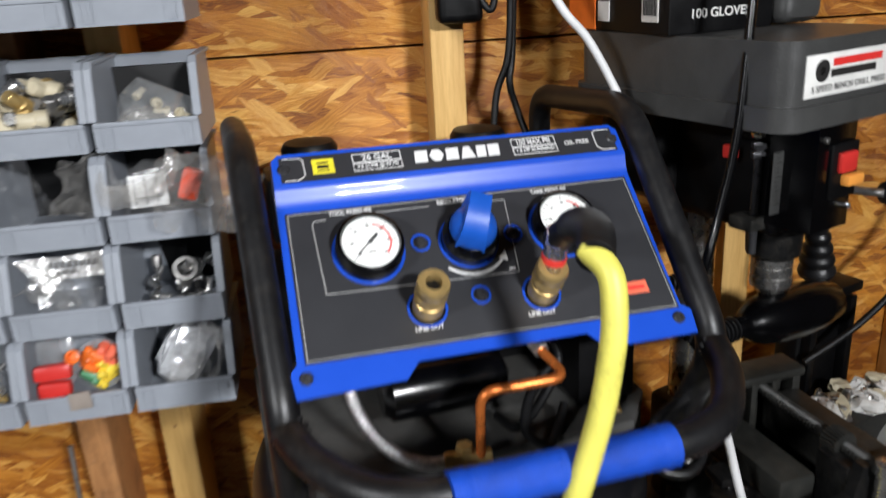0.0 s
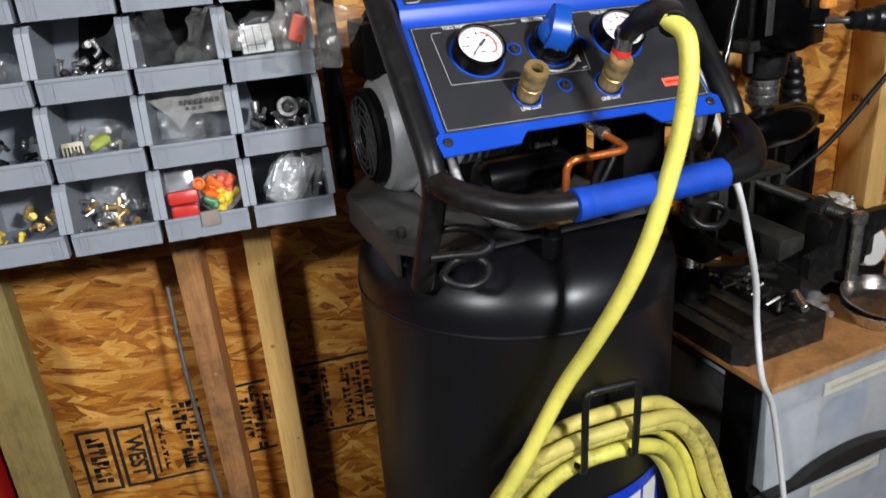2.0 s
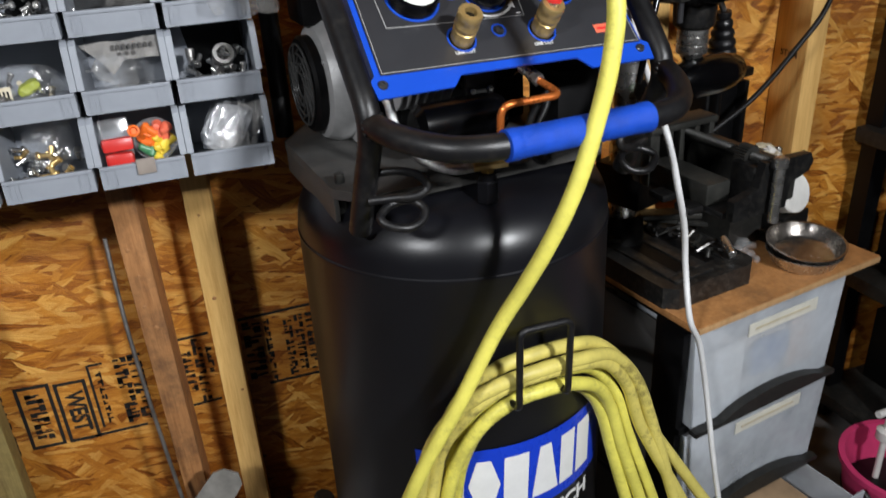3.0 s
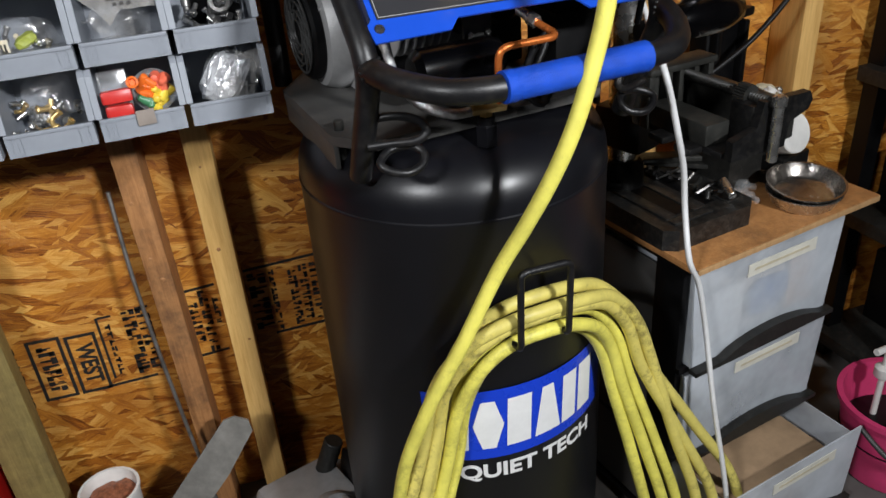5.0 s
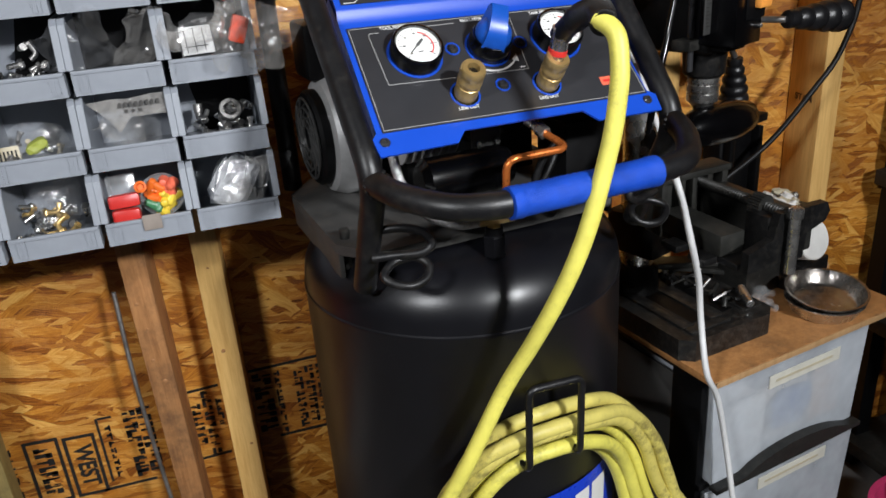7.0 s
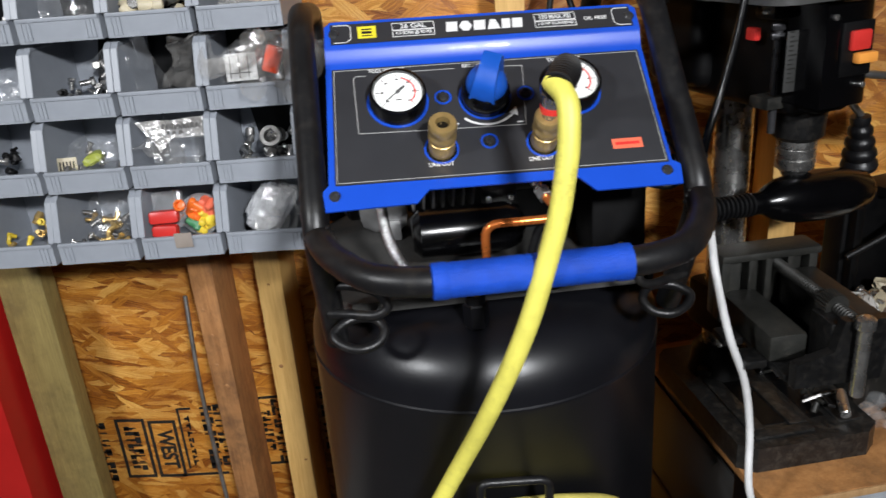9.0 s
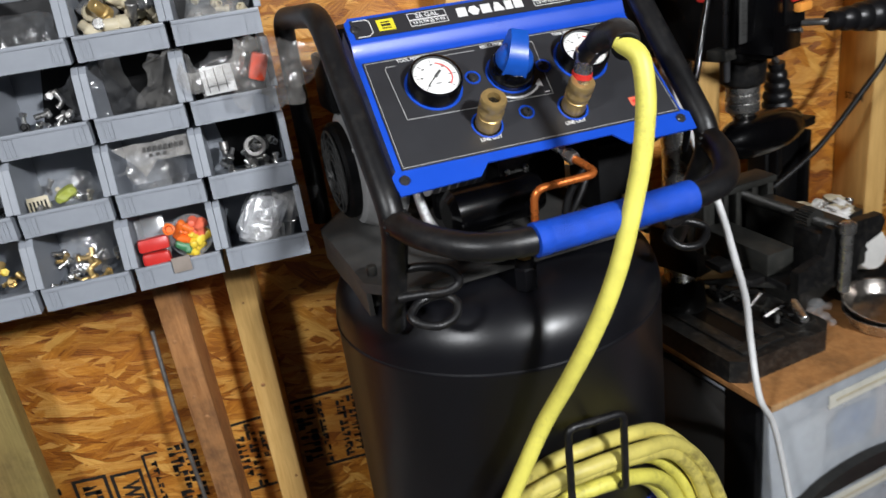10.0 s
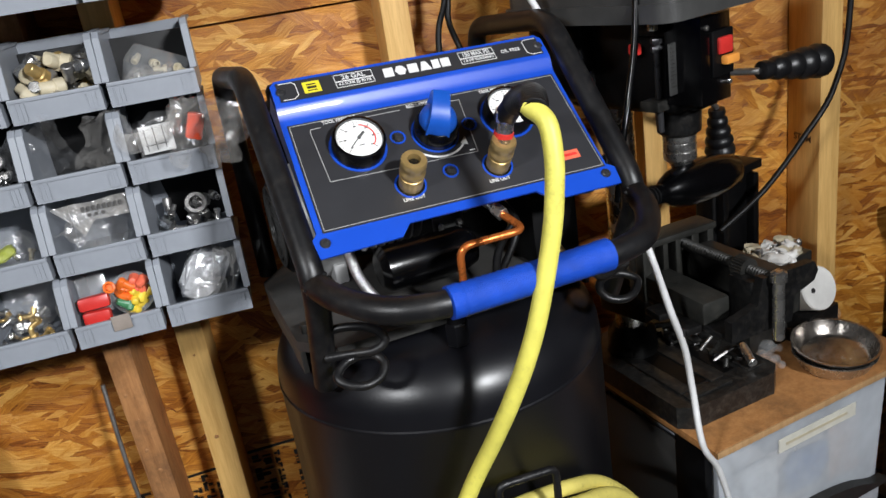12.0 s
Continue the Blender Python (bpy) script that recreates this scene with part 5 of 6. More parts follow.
for k, (z0, z1, out) in enumerate(((0.396, 0.572, 0.0), (0.208, 0.384, 0.0), (0.040, 0.198, 0.11))):
    dm = CART @ Matrix.Translation((0, -out, 0))
    d = part("drawer", prism(bmesh.new(), [(0.024, z0), (CW - 0.018, z0), (CW - 0.006, z1), (0.014, z1)], 0.012, 0.015, axis="y"), FROST, cart, "pulled-out frosted drawer" if out else "frosted clear plastic drawer front", dm)
    bm = box(bmesh.new(), 0.026, 0.028, 0.016, 0.33, z0, z1 - 0.012)
    box(bm, CW - 0.022, CW - 0.02, 0.016, 0.33, z0, z1 - 0.012)
    box(bm, 0.028, CW - 0.022, 0.016, 0.33, z0, z0 + 0.002)
    box(bm, 0.028, CW - 0.022, 0.328, 0.33, z0 + 0.002, z1 - 0.012)
    part("drawer_tray", bm, FROST, d, "", dm)
    bm = bmesh.new()
    n = 16
    outl = [(0.020 + (CW - 0.032) * i / n, z0 + 0.003 + (0.024 * math.sin(math.pi * min(1, max(0, (i / n - 0.2) / 0.7))) ** 0.6 if 0.2 < i / n < 0.9 else 0)) for i in range(n + 1)]
    outl = outl + [(CW - 0.012, z0 - 0.005), (0.020, z0 - 0.005)]
    prism(bm, outl, -0.004 if not out else 0.0, 0.0116, axis="y")
    part("handle_lip", bm, DUSTY, d, "dusty black curved pull", dm)
    part("tape_label", box(bmesh.new(), 0.127, 0.280, 0.0105, 0.0118, z1 - 0.042, z1 - 0.020, 0), TAPE, d, "strip of masking tape with faded writing", dm)
    part("print_bar", box(bmesh.new(), 0.140, 0.262, 0.0098, 0.0104, z1 - 0.033, z1 - 0.029), TAN_PLUG, d, "", dm)
    # card boxes; the middle drawer's block only stands for its shaded interior
    part("drawer_fill", crumple(box(bmesh.new(), 0.06, CW - 0.05, 0.030, 0.30, z0 + 0.012, z0 + (0.115, 0.06, 0.11)[k], 0.008), 0.006, 14, k), (PALE_CARD, DRAWER_SHADE, KRAFT)[k], d, "box-shaped fill seen through the drawer", dm)
    if k == 0:
        part("carton", box(bmesh.new(), 0.235, 0.300, 0.0165, 0.024, z0 + 0.03, z0 + 0.135, 0.002), M("tan_carton", (0.55, 0.42, 0.34), 0.7), d, "tan carton behind the front", dm)
        part("carton", box(bmesh.new(), 0.050, 0.130, 0.0165, 0.024, z0 + 0.015, z0 + 0.125, 0.002), WHITE_PLASTIC, d, "white carton behind the front", dm)
        part("carton", prism(bmesh.new(), [(0.15, z0 + 0.05), (0.21, z0 + 0.042), (0.232, z0 + 0.075), (0.228, z0 + 0.108), (0.165, z0 + 0.112), (0.146, z0 + 0.09)], 0.0155, 0.022, axis="y"), M("blue_card", (0.07, 0.16, 0.36), 0.6), d, "blue printed carton", dm)
top = solo("plywood_top", box(bmesh.new(), 0.0, 0.402, -0.002, 0.375, 0.0, 0.0115, 0.001), PLY, "worn brown plywood board on the drawer cart", "board", CART @ Matrix.Translation((0, 0, 0.5845)))
part("board_edge", box(bmesh.new(), 0.001, 0.401, -0.0045, -0.0022, 0.001, 0.0105, 0.0005), PLY_EDGE, top, "pale plywood edge", CART @ Matrix.Translation((0, 0, 0.5845)))
TZ = 0.596

# loose bits on the drill press base
rn = random.Random(12)
for k in range(26):
    x, y = rn.uniform(0.088, 0.172), rn.uniform(0.085, 0.25)
    s = rn.uniform(0.005, 0.010)
    bm = bmesh.new()
    if k % 3 == 0:
        rod(bm, (-s * 2.4, 0, 0), (s * 2.4, 0, 0), s * 0.38, 12)
        hexnut(bm, along((s * 2.0, 0, 0), (s * 3.0, 0, 0)), s * 0.75, s * 0.8)
    elif k % 3 == 1:
        lathe(bm, [(s * 0.5, -s), (s * 0.6, -s * 0.8), (s * 0.6, s), (s * 0.35, s), (s * 0.33, 0)], 16)
    else:
        box(bm, -s * 2, s * 2, -s * 0.6, s * 0.6, -0.002, 0.002, 0.001)
    solo("oddment", bm, (CAST, DULL_STEEL, DUSTY, CAST, VISE_IRON)[k % 5], "small worn metal oddment on the drill base", "metal part", CART @ pose(x, y, TZ + 0.040 + 0.008 * rn.random(), rn.uniform(0, 40), rn.uniform(0, 40), rn.uniform(0, 180)), "oddments on the drill base")
solo("file_bar", box(bmesh.new(), -0.012, 0.012, -0.085, 0.085, 0, 0.008, 0.001), DUSTY, "flat dusty steel bar on the drill base", "steel bar", CART @ pose(0.175, 0.20, TZ + 0.044, 3, 0, 48))
for k in range(4):
    bm = lathe(bmesh.new(), [(0.011, 0), (0.0145, 0.002), (0.0145, 0.016), (0.012, 0.02), (0.006, 0.022)], 18)
    solo("clear_cup", bm, CLEAR_BOX, "small clear plastic cup on the plywood", "cup", CART @ pose(0.215 + 0.02 * k, 0.20 + 0.012 * (k % 2), TZ + 0.012, 8, 5 * k, 0), "clear caps on the bench")

# stacked pans
def pan(x, y, z, r, h, mat, label, tilt=(0, 0), name="pan"):
    t = 0.0016
    pr = [(r * 0.1, 0), (r * 0.74, 0), (r * 0.82, 0.004), (r * 0.97, h - 0.003), (r * 1.02, h), (r * 1.02, h + 0.0015), (r * 0.96, h + 0.001), (r * 0.80, 0.006), (r * 0.72, 0.0025), (r * 0.1, 0.0022)]
    return solo(name, lathe(bmesh.new(), pr, 56), mat, label, "pan", CART @ pose(x, y, z, tilt[0], tilt[1], 0), "pans on the bench")


pan(0.281, 0.050, TZ, 0.058, 0.024, STEEL, "dull steel pan under another pan")
pan(0.283, 0.052, TZ + 0.015, 0.060, 0.024, PAN_STEEL, "bright dented steel pan stacked on another", (6, -3))
pan(0.338, 0.165, TZ, 0.060, 0.026, CLEAR_BOX, "clear shallow dish of white scraps behind steel pans")
rn = random.Random(2)
for k in range(12):
    solo("scrap", box(bmesh.new(), -0.008, 0.008, -0.004, 0.004, 0, 0.003, 0.001), WHITE_PLASTIC, "white plastic scrap in the dish", "scrap", CART @ pose(0.338 + rn.uniform(-0.03, 0.03), 0.165 + rn.uniform(-0.03, 0.03), TZ + 0.006 + 0.006 * rn.random(), rn.uniform(-20, 20), rn.uniform(-20, 20), rn.uniform(0, 180)), "scraps in the dish")
WS = pose(0.716, 0.287, 0.683)
saw = thing("hole_saw", WS @ pose(0, 0, 0, 0, 0, 0), "white painted hole saw cup lying on its side", "hole saw")
ax = along((0.004, -0.026, 0.008), (-0.006, 0.019, -0.010))
part("cup", lathe(bmesh.new(), [(0.002, 0.0), (0.032, 0.0), (0.034, 0.002), (0.034, 0.045), (0.032, 0.045), (0.032, 0.006), (0.002, 0.005)], 40, ax), WHITE_PLASTIC, saw, "", WS)
bm = box(bmesh.new(), -0.002, 0.002, -0.008, 0.008, -0.0005, 0.0005, 0, ax @ pose(0, 0.0343, 0.02, 90, 0, 0))
part("slot", bm, INK, saw, "", WS)
part("slot", lathe(bmesh.new(), [(0.004, -0.0006), (0.004, 0.0002)], 12, ax @ Matrix.Translation((0.014, 0.0, 0))), INK, saw, "", WS)
solo("short_tube", rod(bmesh.new(), (0, 0, 0), (0.04, 0.0, 0), 0.0065, 20), STEEL, "short bright steel tube on the drill base", "tube", CART @ pose(0.142, 0.072, TZ + 0.046, 0, -14, 66))
solo("flat_bar", bevelled(box(bmesh.new(), -0.10, 0.10, -0.014, 0.014, 0, 0.010, 0.002), 0.0008), VISE_IRON, "long dusty flat steel bar across the drill base", "steel bar", CART @ pose(0.150, 0.215, TZ + 0.056, 2, 3, -24))
solo("flat_bar", box(bmesh.new(), -0.06, 0.06, -0.009, 0.009, 0, 0.008, 0.001), CAST, "short worn steel bar on the drill base", "steel bar", CART @ pose(0.06, 0.25, TZ + 0.046, 0, 0, 50))
for k in range(3):
    solo("clear_bottle", lathe(bmesh.new(), [(0.009, 0), (0.012, 0.002), (0.012, 0.03), (0.006, 0.036), (0.006, 0.044), (0.004, 0.046)], 18), CLEAR_BOX, "small clear plastic bottle by the pans", "bottle", CART @ pose(0.205 + 0.014 * k, 0.12 + 0.03 * k, TZ + 0.013, 84, 0, 30 * k), "clear bottles on the bench")
solo("cup_support", box(bmesh.new(), -0.035, 0.04, -0.03, 0.03, 0, 0.052, 0.004), CAST, "dark metal block under the hole saw", "metal block", pose(0.72, 0.292, TZ, 0, 0, 20))

# ---- bench drill press ----
DP = pose(0.482, 0.229, 0, 0, 0, 24.2)           # x to its side, -y to its front, spindle at the origin
drill = thing("drill_press", DP @ Matrix.Translation((0, 0.105, TZ)), "grey and black five speed bench drill press", "drill press")


def dpart(name, bm, mat, label="", parent=None, at=None):
    return part(name, bm, mat, parent or drill, label, at or DP)


bm = prism(bmesh.new(), [(0.016, 0.052), (0.160, 0.050), (0.180, 0.066), (0.182, 0.290), (0.168, 0.306), (0.010, 0.306), (-0.003, 0.292), (-0.002, 0.068)], TZ, TZ + 0.034)
bevelled(bm, 0.009, 3)
base = dpart("base", bm, BASE_IRON, "black cast iron base with slots", at=CART)
WM[base] = drill.matrix_world.copy()
for x0, x1, y0, y1, h in ((0.022, 0.044, 0.085, 0.235, 0.004), (0.076, 0.100, 0.085, 0.235, 0.004), (0.022, 0.100, 0.236, 0.252, 0.004), (0.022, 0.100, 0.068, 0.084, 0.004), (0.136, 0.170, 0.075, 0.25, 0.003)):
    bm = box(bmesh.new(), x0, x1, y0, y1, TZ + 0.033, TZ + 0.034 + h, 0.0022)
    dpart("base_rib", bm, BASE_IRON, "", base, CART)
for x0, x1 in ((0.0445, 0.0755), (0.1085, 0.128)):
    dpart("base_slot", box(bmesh.new(), x0, x1, 0.094, 0.230, TZ + 0.0332, TZ + 0.0350, 0), BLACK, "dark slot through the base", base, CART)
dpart("column", rod(bmesh.new(), (0, 0.105, TZ + 0.02), (0, 0.105, 1.14), 0.0235, 32), STEEL, "bright steel column")
dpart("column_collar", lathe(bmesh.new(), [(0.03, 0), (0.04, 0.005), (0.036, 0.05), (0.028, 0.06)], 28, Matrix.Translation((0, 0.105, TZ + 0.02))), CAST)
bm = box(bmesh.new(), -0.042, 0.045, -0.03, 0.155, 1.02, 1.1435, 0.012, None, 3)
box(bm, -0.034, 0.016, -0.055, 0.0, 1.024, 1.141, 0.012)
dpart("head", bm, BLACK, "black cast head")
bm = box(bmesh.new(), -0.062, 0.03, 0.10, 0.21, 1.03, 1.145, 0.02, None, 3)
dpart("motor", bm, BLACK, "black motor behind the head")
bm = lathe(bmesh.new(), [(0.022, 0.985), (0.028, 0.99), (0.030, 1.03), (0.026, 1.035)], 28)
dpart("quill", bm, CAST)
pr = [(0.012, 0.940), (0.0135, 0.944), (0.0165, 0.949), (0.021, 0.952)]
for z in (0.954, 0.966, 0.978):
    pr += [(0.0215, z), (0.0215, z + 0.009), (0.0195, z + 0.0095), (0.0195, z + 0.0115)]
pr += [(0.0215, 0.99), (0.015, 0.992)]
dpart("chuck", lathe(bmesh.new(), pr, 32), STEEL, "steel key chuck with ringed sleeve")
for k in range(3):
    a = radians(120 * k + 20)
    dpart("chuck_jaw", rod(bmesh.new(), (0.006 * math.cos(a), 0.006 * math.sin(a), 0.943), (0.004 * math.cos(a), 0.004 * math.sin(a), 0.928), 0.003, 8), DULL_STEEL)
bm = rod(bmesh.new(), (-0.046, -0.008, 1.0), (-0.046, -0.008, 1.118), 0.0045, 12)
hexnut(bm, Matrix.Translation((-0.046, -0.008, 1.11)), 0.008, 0.007)
hexnut(bm, Matrix.Translation((-0.046, -0.008, 1.10)), 0.008, 0.007)
dpart("depth_rod", bm, SCREW, "threaded depth stop rod")
bm = box(bmesh.new(), -0.064, 0.0, -0.02, 0.01, 1.028, 1.042, 0.004)
dpart("depth_bracket", bm, DUSTY)
dpart("rod_collar", box(bmesh.new(), -0.064, -0.038, -0.02, 0.01, 1.122, 1.134, 0.004), DUSTY)
bm = box(bmesh.new(), -0.060, -0.044, -0.036, -0.0345, 1.050, 1.112, 0.001)
dpart("scale_plate", bm, GUN, "grey depth scale plate")
bm = bmesh.new()
for k in range(12):
    box(bm, -0.057, -0.052 + 0.006 * (k % 3 == 0), -0.0368, -0.0362, 1.060 + 0.0046 * k, 1.061 + 0.0046 * k)
dpart("print_bar", bm, DUSTY)
# switch box on the front
bm = prism(bmesh.new(), [(-0.046, -0.071), (0.010, -0.071), (0.020, -0.064), (0.026, -0.050), (0.026, -0.020), (-0.046, -0.020)], 1.036, 1.139)
bevelled(bm, 0.005, 2)
sw = dpart("switch_box", bm, GLOSS_BLACK, "glossy black switch box")
WM[sw] = drill.matrix_world.copy()
dpart("switch_recess", box(bmesh.new(), -0.026, 0.014, -0.0735, -0.070, 1.066, 1.120, 0.002), BLACK, "", sw)
dpart("switch_rocker", box(bmesh.new(), -0.019, 0.006, -0.079, -0.073, 1.092, 1.112, 0.003), RED, "red rocker switch", sw)
dpart("switch_key", box(bmesh.new(), -0.012, 0.013, -0.083, -0.073, 1.079, 1.090, 0.003), AMBER, "amber safety key", sw)
for x, z in ((-0.037, 1.126), (0.006, 1.056)):
    dpart("screw", rod(bmesh.new(), (x, -0.069, z), (x, -0.0745, z), 0.003), STEEL, "", sw)
dpart("red_knob", box(bmesh.new(), -0.062, -0.054, 0.008, 0.024, 1.098, 1.112, 0.003), RED, "small red knob")
# feed levers on the side
hub = (0.048, 0.015, 1.052)
dpart("feed_hub", rod(bmesh.new(), (0.04, 0.015, 1.052), (0.078, 0.015, 1.052), 0.022, 24), BLACK, "black feed hub")


def grip_lever(p0, p1, p2, r):
    lv = dpart("feed_lever", rod(bmesh.new(), p0, p1, 0.0045, 12), DULL_STEEL, "steel feed lever")
    WM[lv] = drill.matrix_world.copy()
    h = (Vector(p2) - Vector(p1)).length
    pr = [(0.006, 0)]
    for k in range(5):
        t = k / 5
        rr = r * (0.55 + 0.45 * min(1, t * 1.4))
        pr += [(rr, h * (t + 0.02)), (rr * 1.06, h * (t + 0.09)), (rr * 0.93, h * (t + 0.17))]
    pr += [(r * 1.0, h * 0.96), (r * 0.6, h)]
    dpart("lever_grip", lathe(bmesh.new(), pr, 20, along(p1, p2)), BLACK_GRIP, "ribbed black plastic grip", lv)


inv = DP.inverted()
grip_lever(hub, inv @ Vector((0.580, 0.200, 1.053)), inv @ Vector((0.688, 0.222, 1.046)), 0.0215)
grip_lever(hub, inv @ Vector((0.588, 0.318, 0.985)), inv @ Vector((0.597, 0.325, 0.912)), 0.021)
# pulley housing on top, with its label
hl, hr, hf, hb = -0.121, 0.052, -0.090, 0.19
def housing_shell(inset, z0, z1, corner, edge):
    """A pressed shell with wide round corners and softly turned edges."""
    x0, x1, y0, y1 = hl + inset, hr - inset, hf + inset, hb - inset
    pts = []
    for cx, cy, a0 in ((x1 - corner, y0 + corner, -90), (x1 - corner, y1 - corner, 0), (x0 + corner, y1 - corner, 90), (x0 + corner, y0 + corner, 180)):
        pts += [(cx + corner * math.cos(radians(a0 + 18 * k)), cy + corner * math.sin(radians(a0 + 18 * k))) for k in range(6)]
    return bevelled(prism(bmesh.new(), pts, z0, z1), edge, 3, 50)


bm = housing_shell(0.0, 1.145, 1.166, 0.024, 0.005)
dpart("belt_tray", bm, GUN, "grey pressed steel belt tray")
bm = housing_shell(0.005, 1.165, 1.221, 0.022, 0.008)
cover = dpart("belt_cover", bm, GUN, "dark grey belt cover with a label")
WM[cover] = drill.matrix_world.copy()
y = hf + 0.005
dpart("label_plate", box(bmesh.new(), hl + 0.025, hr - 0.025, y - 0.0008, y + 0.0003, 1.172, 1.208, 0.0002), WHITE_PLASTIC, "white printed label plate", cover)
bm = lettering(bmesh.new(), "5 SPEED BENCH DRILL PRESS", 0.0075, Matrix.Translation((-0.0345, y - 0.0009, 1.1785)) @ pose(0, 0, 0, 90, 0, 0), 0.105)
dpart("lettering", bm, INK, "", cover)
bm = box(bmesh.new(), -0.062, 0.002, y - 0.0012, y - 0.0008, 1.1875, 1.1938)
dpart("print_bar", bm, INK, "", cover)
dpart("print_bar", box(bmesh.new(), -0.060, 0.010, y - 0.0012, y - 0.0008, 1.1965, 1.2030), RED_PRINT, "", cover)
bm = lathe(bmesh.new(), [(0.006, 0), (0.0095, 0), (0.0095, 0.0004), (0.006, 0.0004)], 24, Matrix.Translation((-0.074, y - 0.0008, 1.194)) @ pose(0, 0, 0, 90, 0, 0))
lathe(bm, [(0.004, 0), (0.004, 0.0004)], 16, Matrix.Translation((-0.074, y - 0.0008, 1.194)) @ pose(0, 0, 0, 90, 0, 0))
dpart("emblem", bm, INK, "round black emblem", cover)
for yy in (-0.04, 0.13):
    dpart("bolt", rod(bmesh.new(), (hl + 0.03, yy, 1.146), (hl + 0.03, yy, 1.133), 0.006, 6), STEEL)
# carton of gloves and a dark case lying on the housing
GB = DP @ pose(-0.014, 0.085, 1.2215, 0, 0, -8)
gb = thing("glove_box", GB, "black and orange carton of disposable gloves", "carton")
part("carton", box(bmesh.new(), -0.105, 0.02, -0.06, 0.11, 0, 0.08, 0.002), BLACK, gb, "", GB)
part("orange_end", box(bmesh.new(), -0.107, -0.1055, 0.06, 0.11, 0.001, 0.079, 0), ORANGE, gb, "orange printed end", GB)
part("barcode", box(bmesh.new(), -0.1065, -0.1055, -0.045, -0.02, 0.012, 0.035, 0), WHITE_PLASTIC, gb, "white barcode patch", GB)
bm = bmesh.new()
for k in range(9):
    box(bm, -0.1072, -0.1066, -0.043 + 0.0024 * k, -0.0418 + 0.0024 * k, 0.018, 0.033)
part("print_bar", bm, INK, gb, "", GB)
part("size_patch", box(bmesh.new(), -0.1065, -0.1055, 0.035, 0.055, 0.01, 0.03, 0), WHITE_PLASTIC, gb, "", GB)
part("lettering", lettering(bmesh.new(), "100 GLOVES", 0.012, Matrix.Translation((-0.045, -0.0605, 0.018)) @ pose(0, 0, 0, 90, 0, 0), 0.07), WHITE_PLASTIC, gb, "", GB)
bm = crumple(box(bmesh.new(), 0.025, 0.075, -0.07, 0.09, 0, 0.07, 0.015, None, 3), 0.004, 20, 3)
solo("dark_case", bm, GUN, "dark grey moulded case on the drill press", "case", GB)

# ---- drill vise and die grinder on the press ----
VF = pose(0.470, 0.105, 0.0, 0, 0, -79)          # x along the vise screw
vise = thing("drill_vise", VF @ Matrix.Translation((0, 0, 0.68)), "dusty black cast iron drill press vise", "vise")


def vpart(name, bm, mat, label=""):
    return part(name, bm, mat, vise, label, VF)


vpart("bed", box(bmesh.new(), -0.090, 0.060, -0.062, 0.045, 0.788, 0.797, 0.003), CAST)
vpart("bed_rail", box(bmesh.new(), -0.080, 0.034, -0.064, -0.024, 0.7965, 0.826, 0.004), VISE_IRON, "dusty grey machined rail")
vpart("bed_rail", box(bmesh.new(), -0.0775, 0.074, 0.008, 0.046, 0.7965, 0.846, 0.004), DUSTY, "brown-black dusty rail")
for x in (-0.05, 0.0):
    vpart("slot_lug", box(bmesh.new(), x, x + 0.030, -0.086, -0.0625, 0.788, 0.798, 0.003), CAST)
# fixed jaw: back, lid and webs leave two recesses in its face
vpart("fixed_jaw", box(bmesh.new(), -0.108, -0.092, -0.066, 0.048, 0.788, 0.864, 0.003), VISE_IRON, "greenish-grey cast jaw with two recesses")
vpart("jaw_lid", box(bmesh.new(), -0.108, -0.070, -0.068, 0.050, 0.8625, 0.872, 0.003), VISE_IRON)
for y, w in ((-0.066, 0.010), (-0.034, 0.008), (-0.014, 0.010), (0.012, 0.008), (0.038, 0.010)):
    vpart("jaw_web", box(bmesh.new(), -0.0915, -0.074, y, y + w, 0.788, 0.862, 0.002), VISE_IRON)
SX, SZ = 0.0, 0.854
bm = bmesh.new()
for k in range(38):
    lathe(bm, [(0.0058, 0), (0.0072, 0.0012), (0.0058, 0.0024)], 14, along((-0.084 + 0.0042 * k, SX, SZ), (0.3, SX, SZ)))
rod(bm, (-0.086, SX, SZ), (0.080, SX, SZ), 0.0060, 16)
vpart("lead_screw", bm, DUSTY, "dusty threaded steel screw")
star = [((0.0138 if k % 2 else 0.0122) * math.cos(math.tau * k / 48), (0.0138 if k % 2 else 0.0122) * math.sin(math.tau * k / 48)) for k in range(48)]
bm = prism(bmesh.new(), star, 0.0, 0.018, along((0.022, SX, SZ), (0.040, SX, SZ)))
vpart("knurled_nut", bm, DUSTY)
bm = box(bmesh.new(), 0.026, 0.064, -0.020, 0.020, 0.790, 0.850, 0.004)
vpart("screw_block", bm, CAST)
bm = prism(bmesh.new(), [(-0.060, 0.790), (0.030, 0.790), (0.034, 0.822), (0.064, 0.832), (0.070, 0.844), (0.064, 0.856), (-0.014, 0.858), (-0.022, 0.826), (-0.060, 0.816)], 0.0645, 0.076, axis="x")
vpart("end_plate", bevelled(bm, 0.003), CAST)
bm = rod(bmesh.new(), (0.085, SX, SZ + 0.006), (0.085, SX, SZ - 0.074), 0.0068, 16)
lathe(bm, [(0.004, -0.008), (0.0092, -0.006), (0.0092, 0.004), (0.005, 0.007)], 16, Matrix.Translation((0.085, SX, SZ + 0.006)))
vpart("tommy_bar", bm, STEEL, "bright steel bar handle")

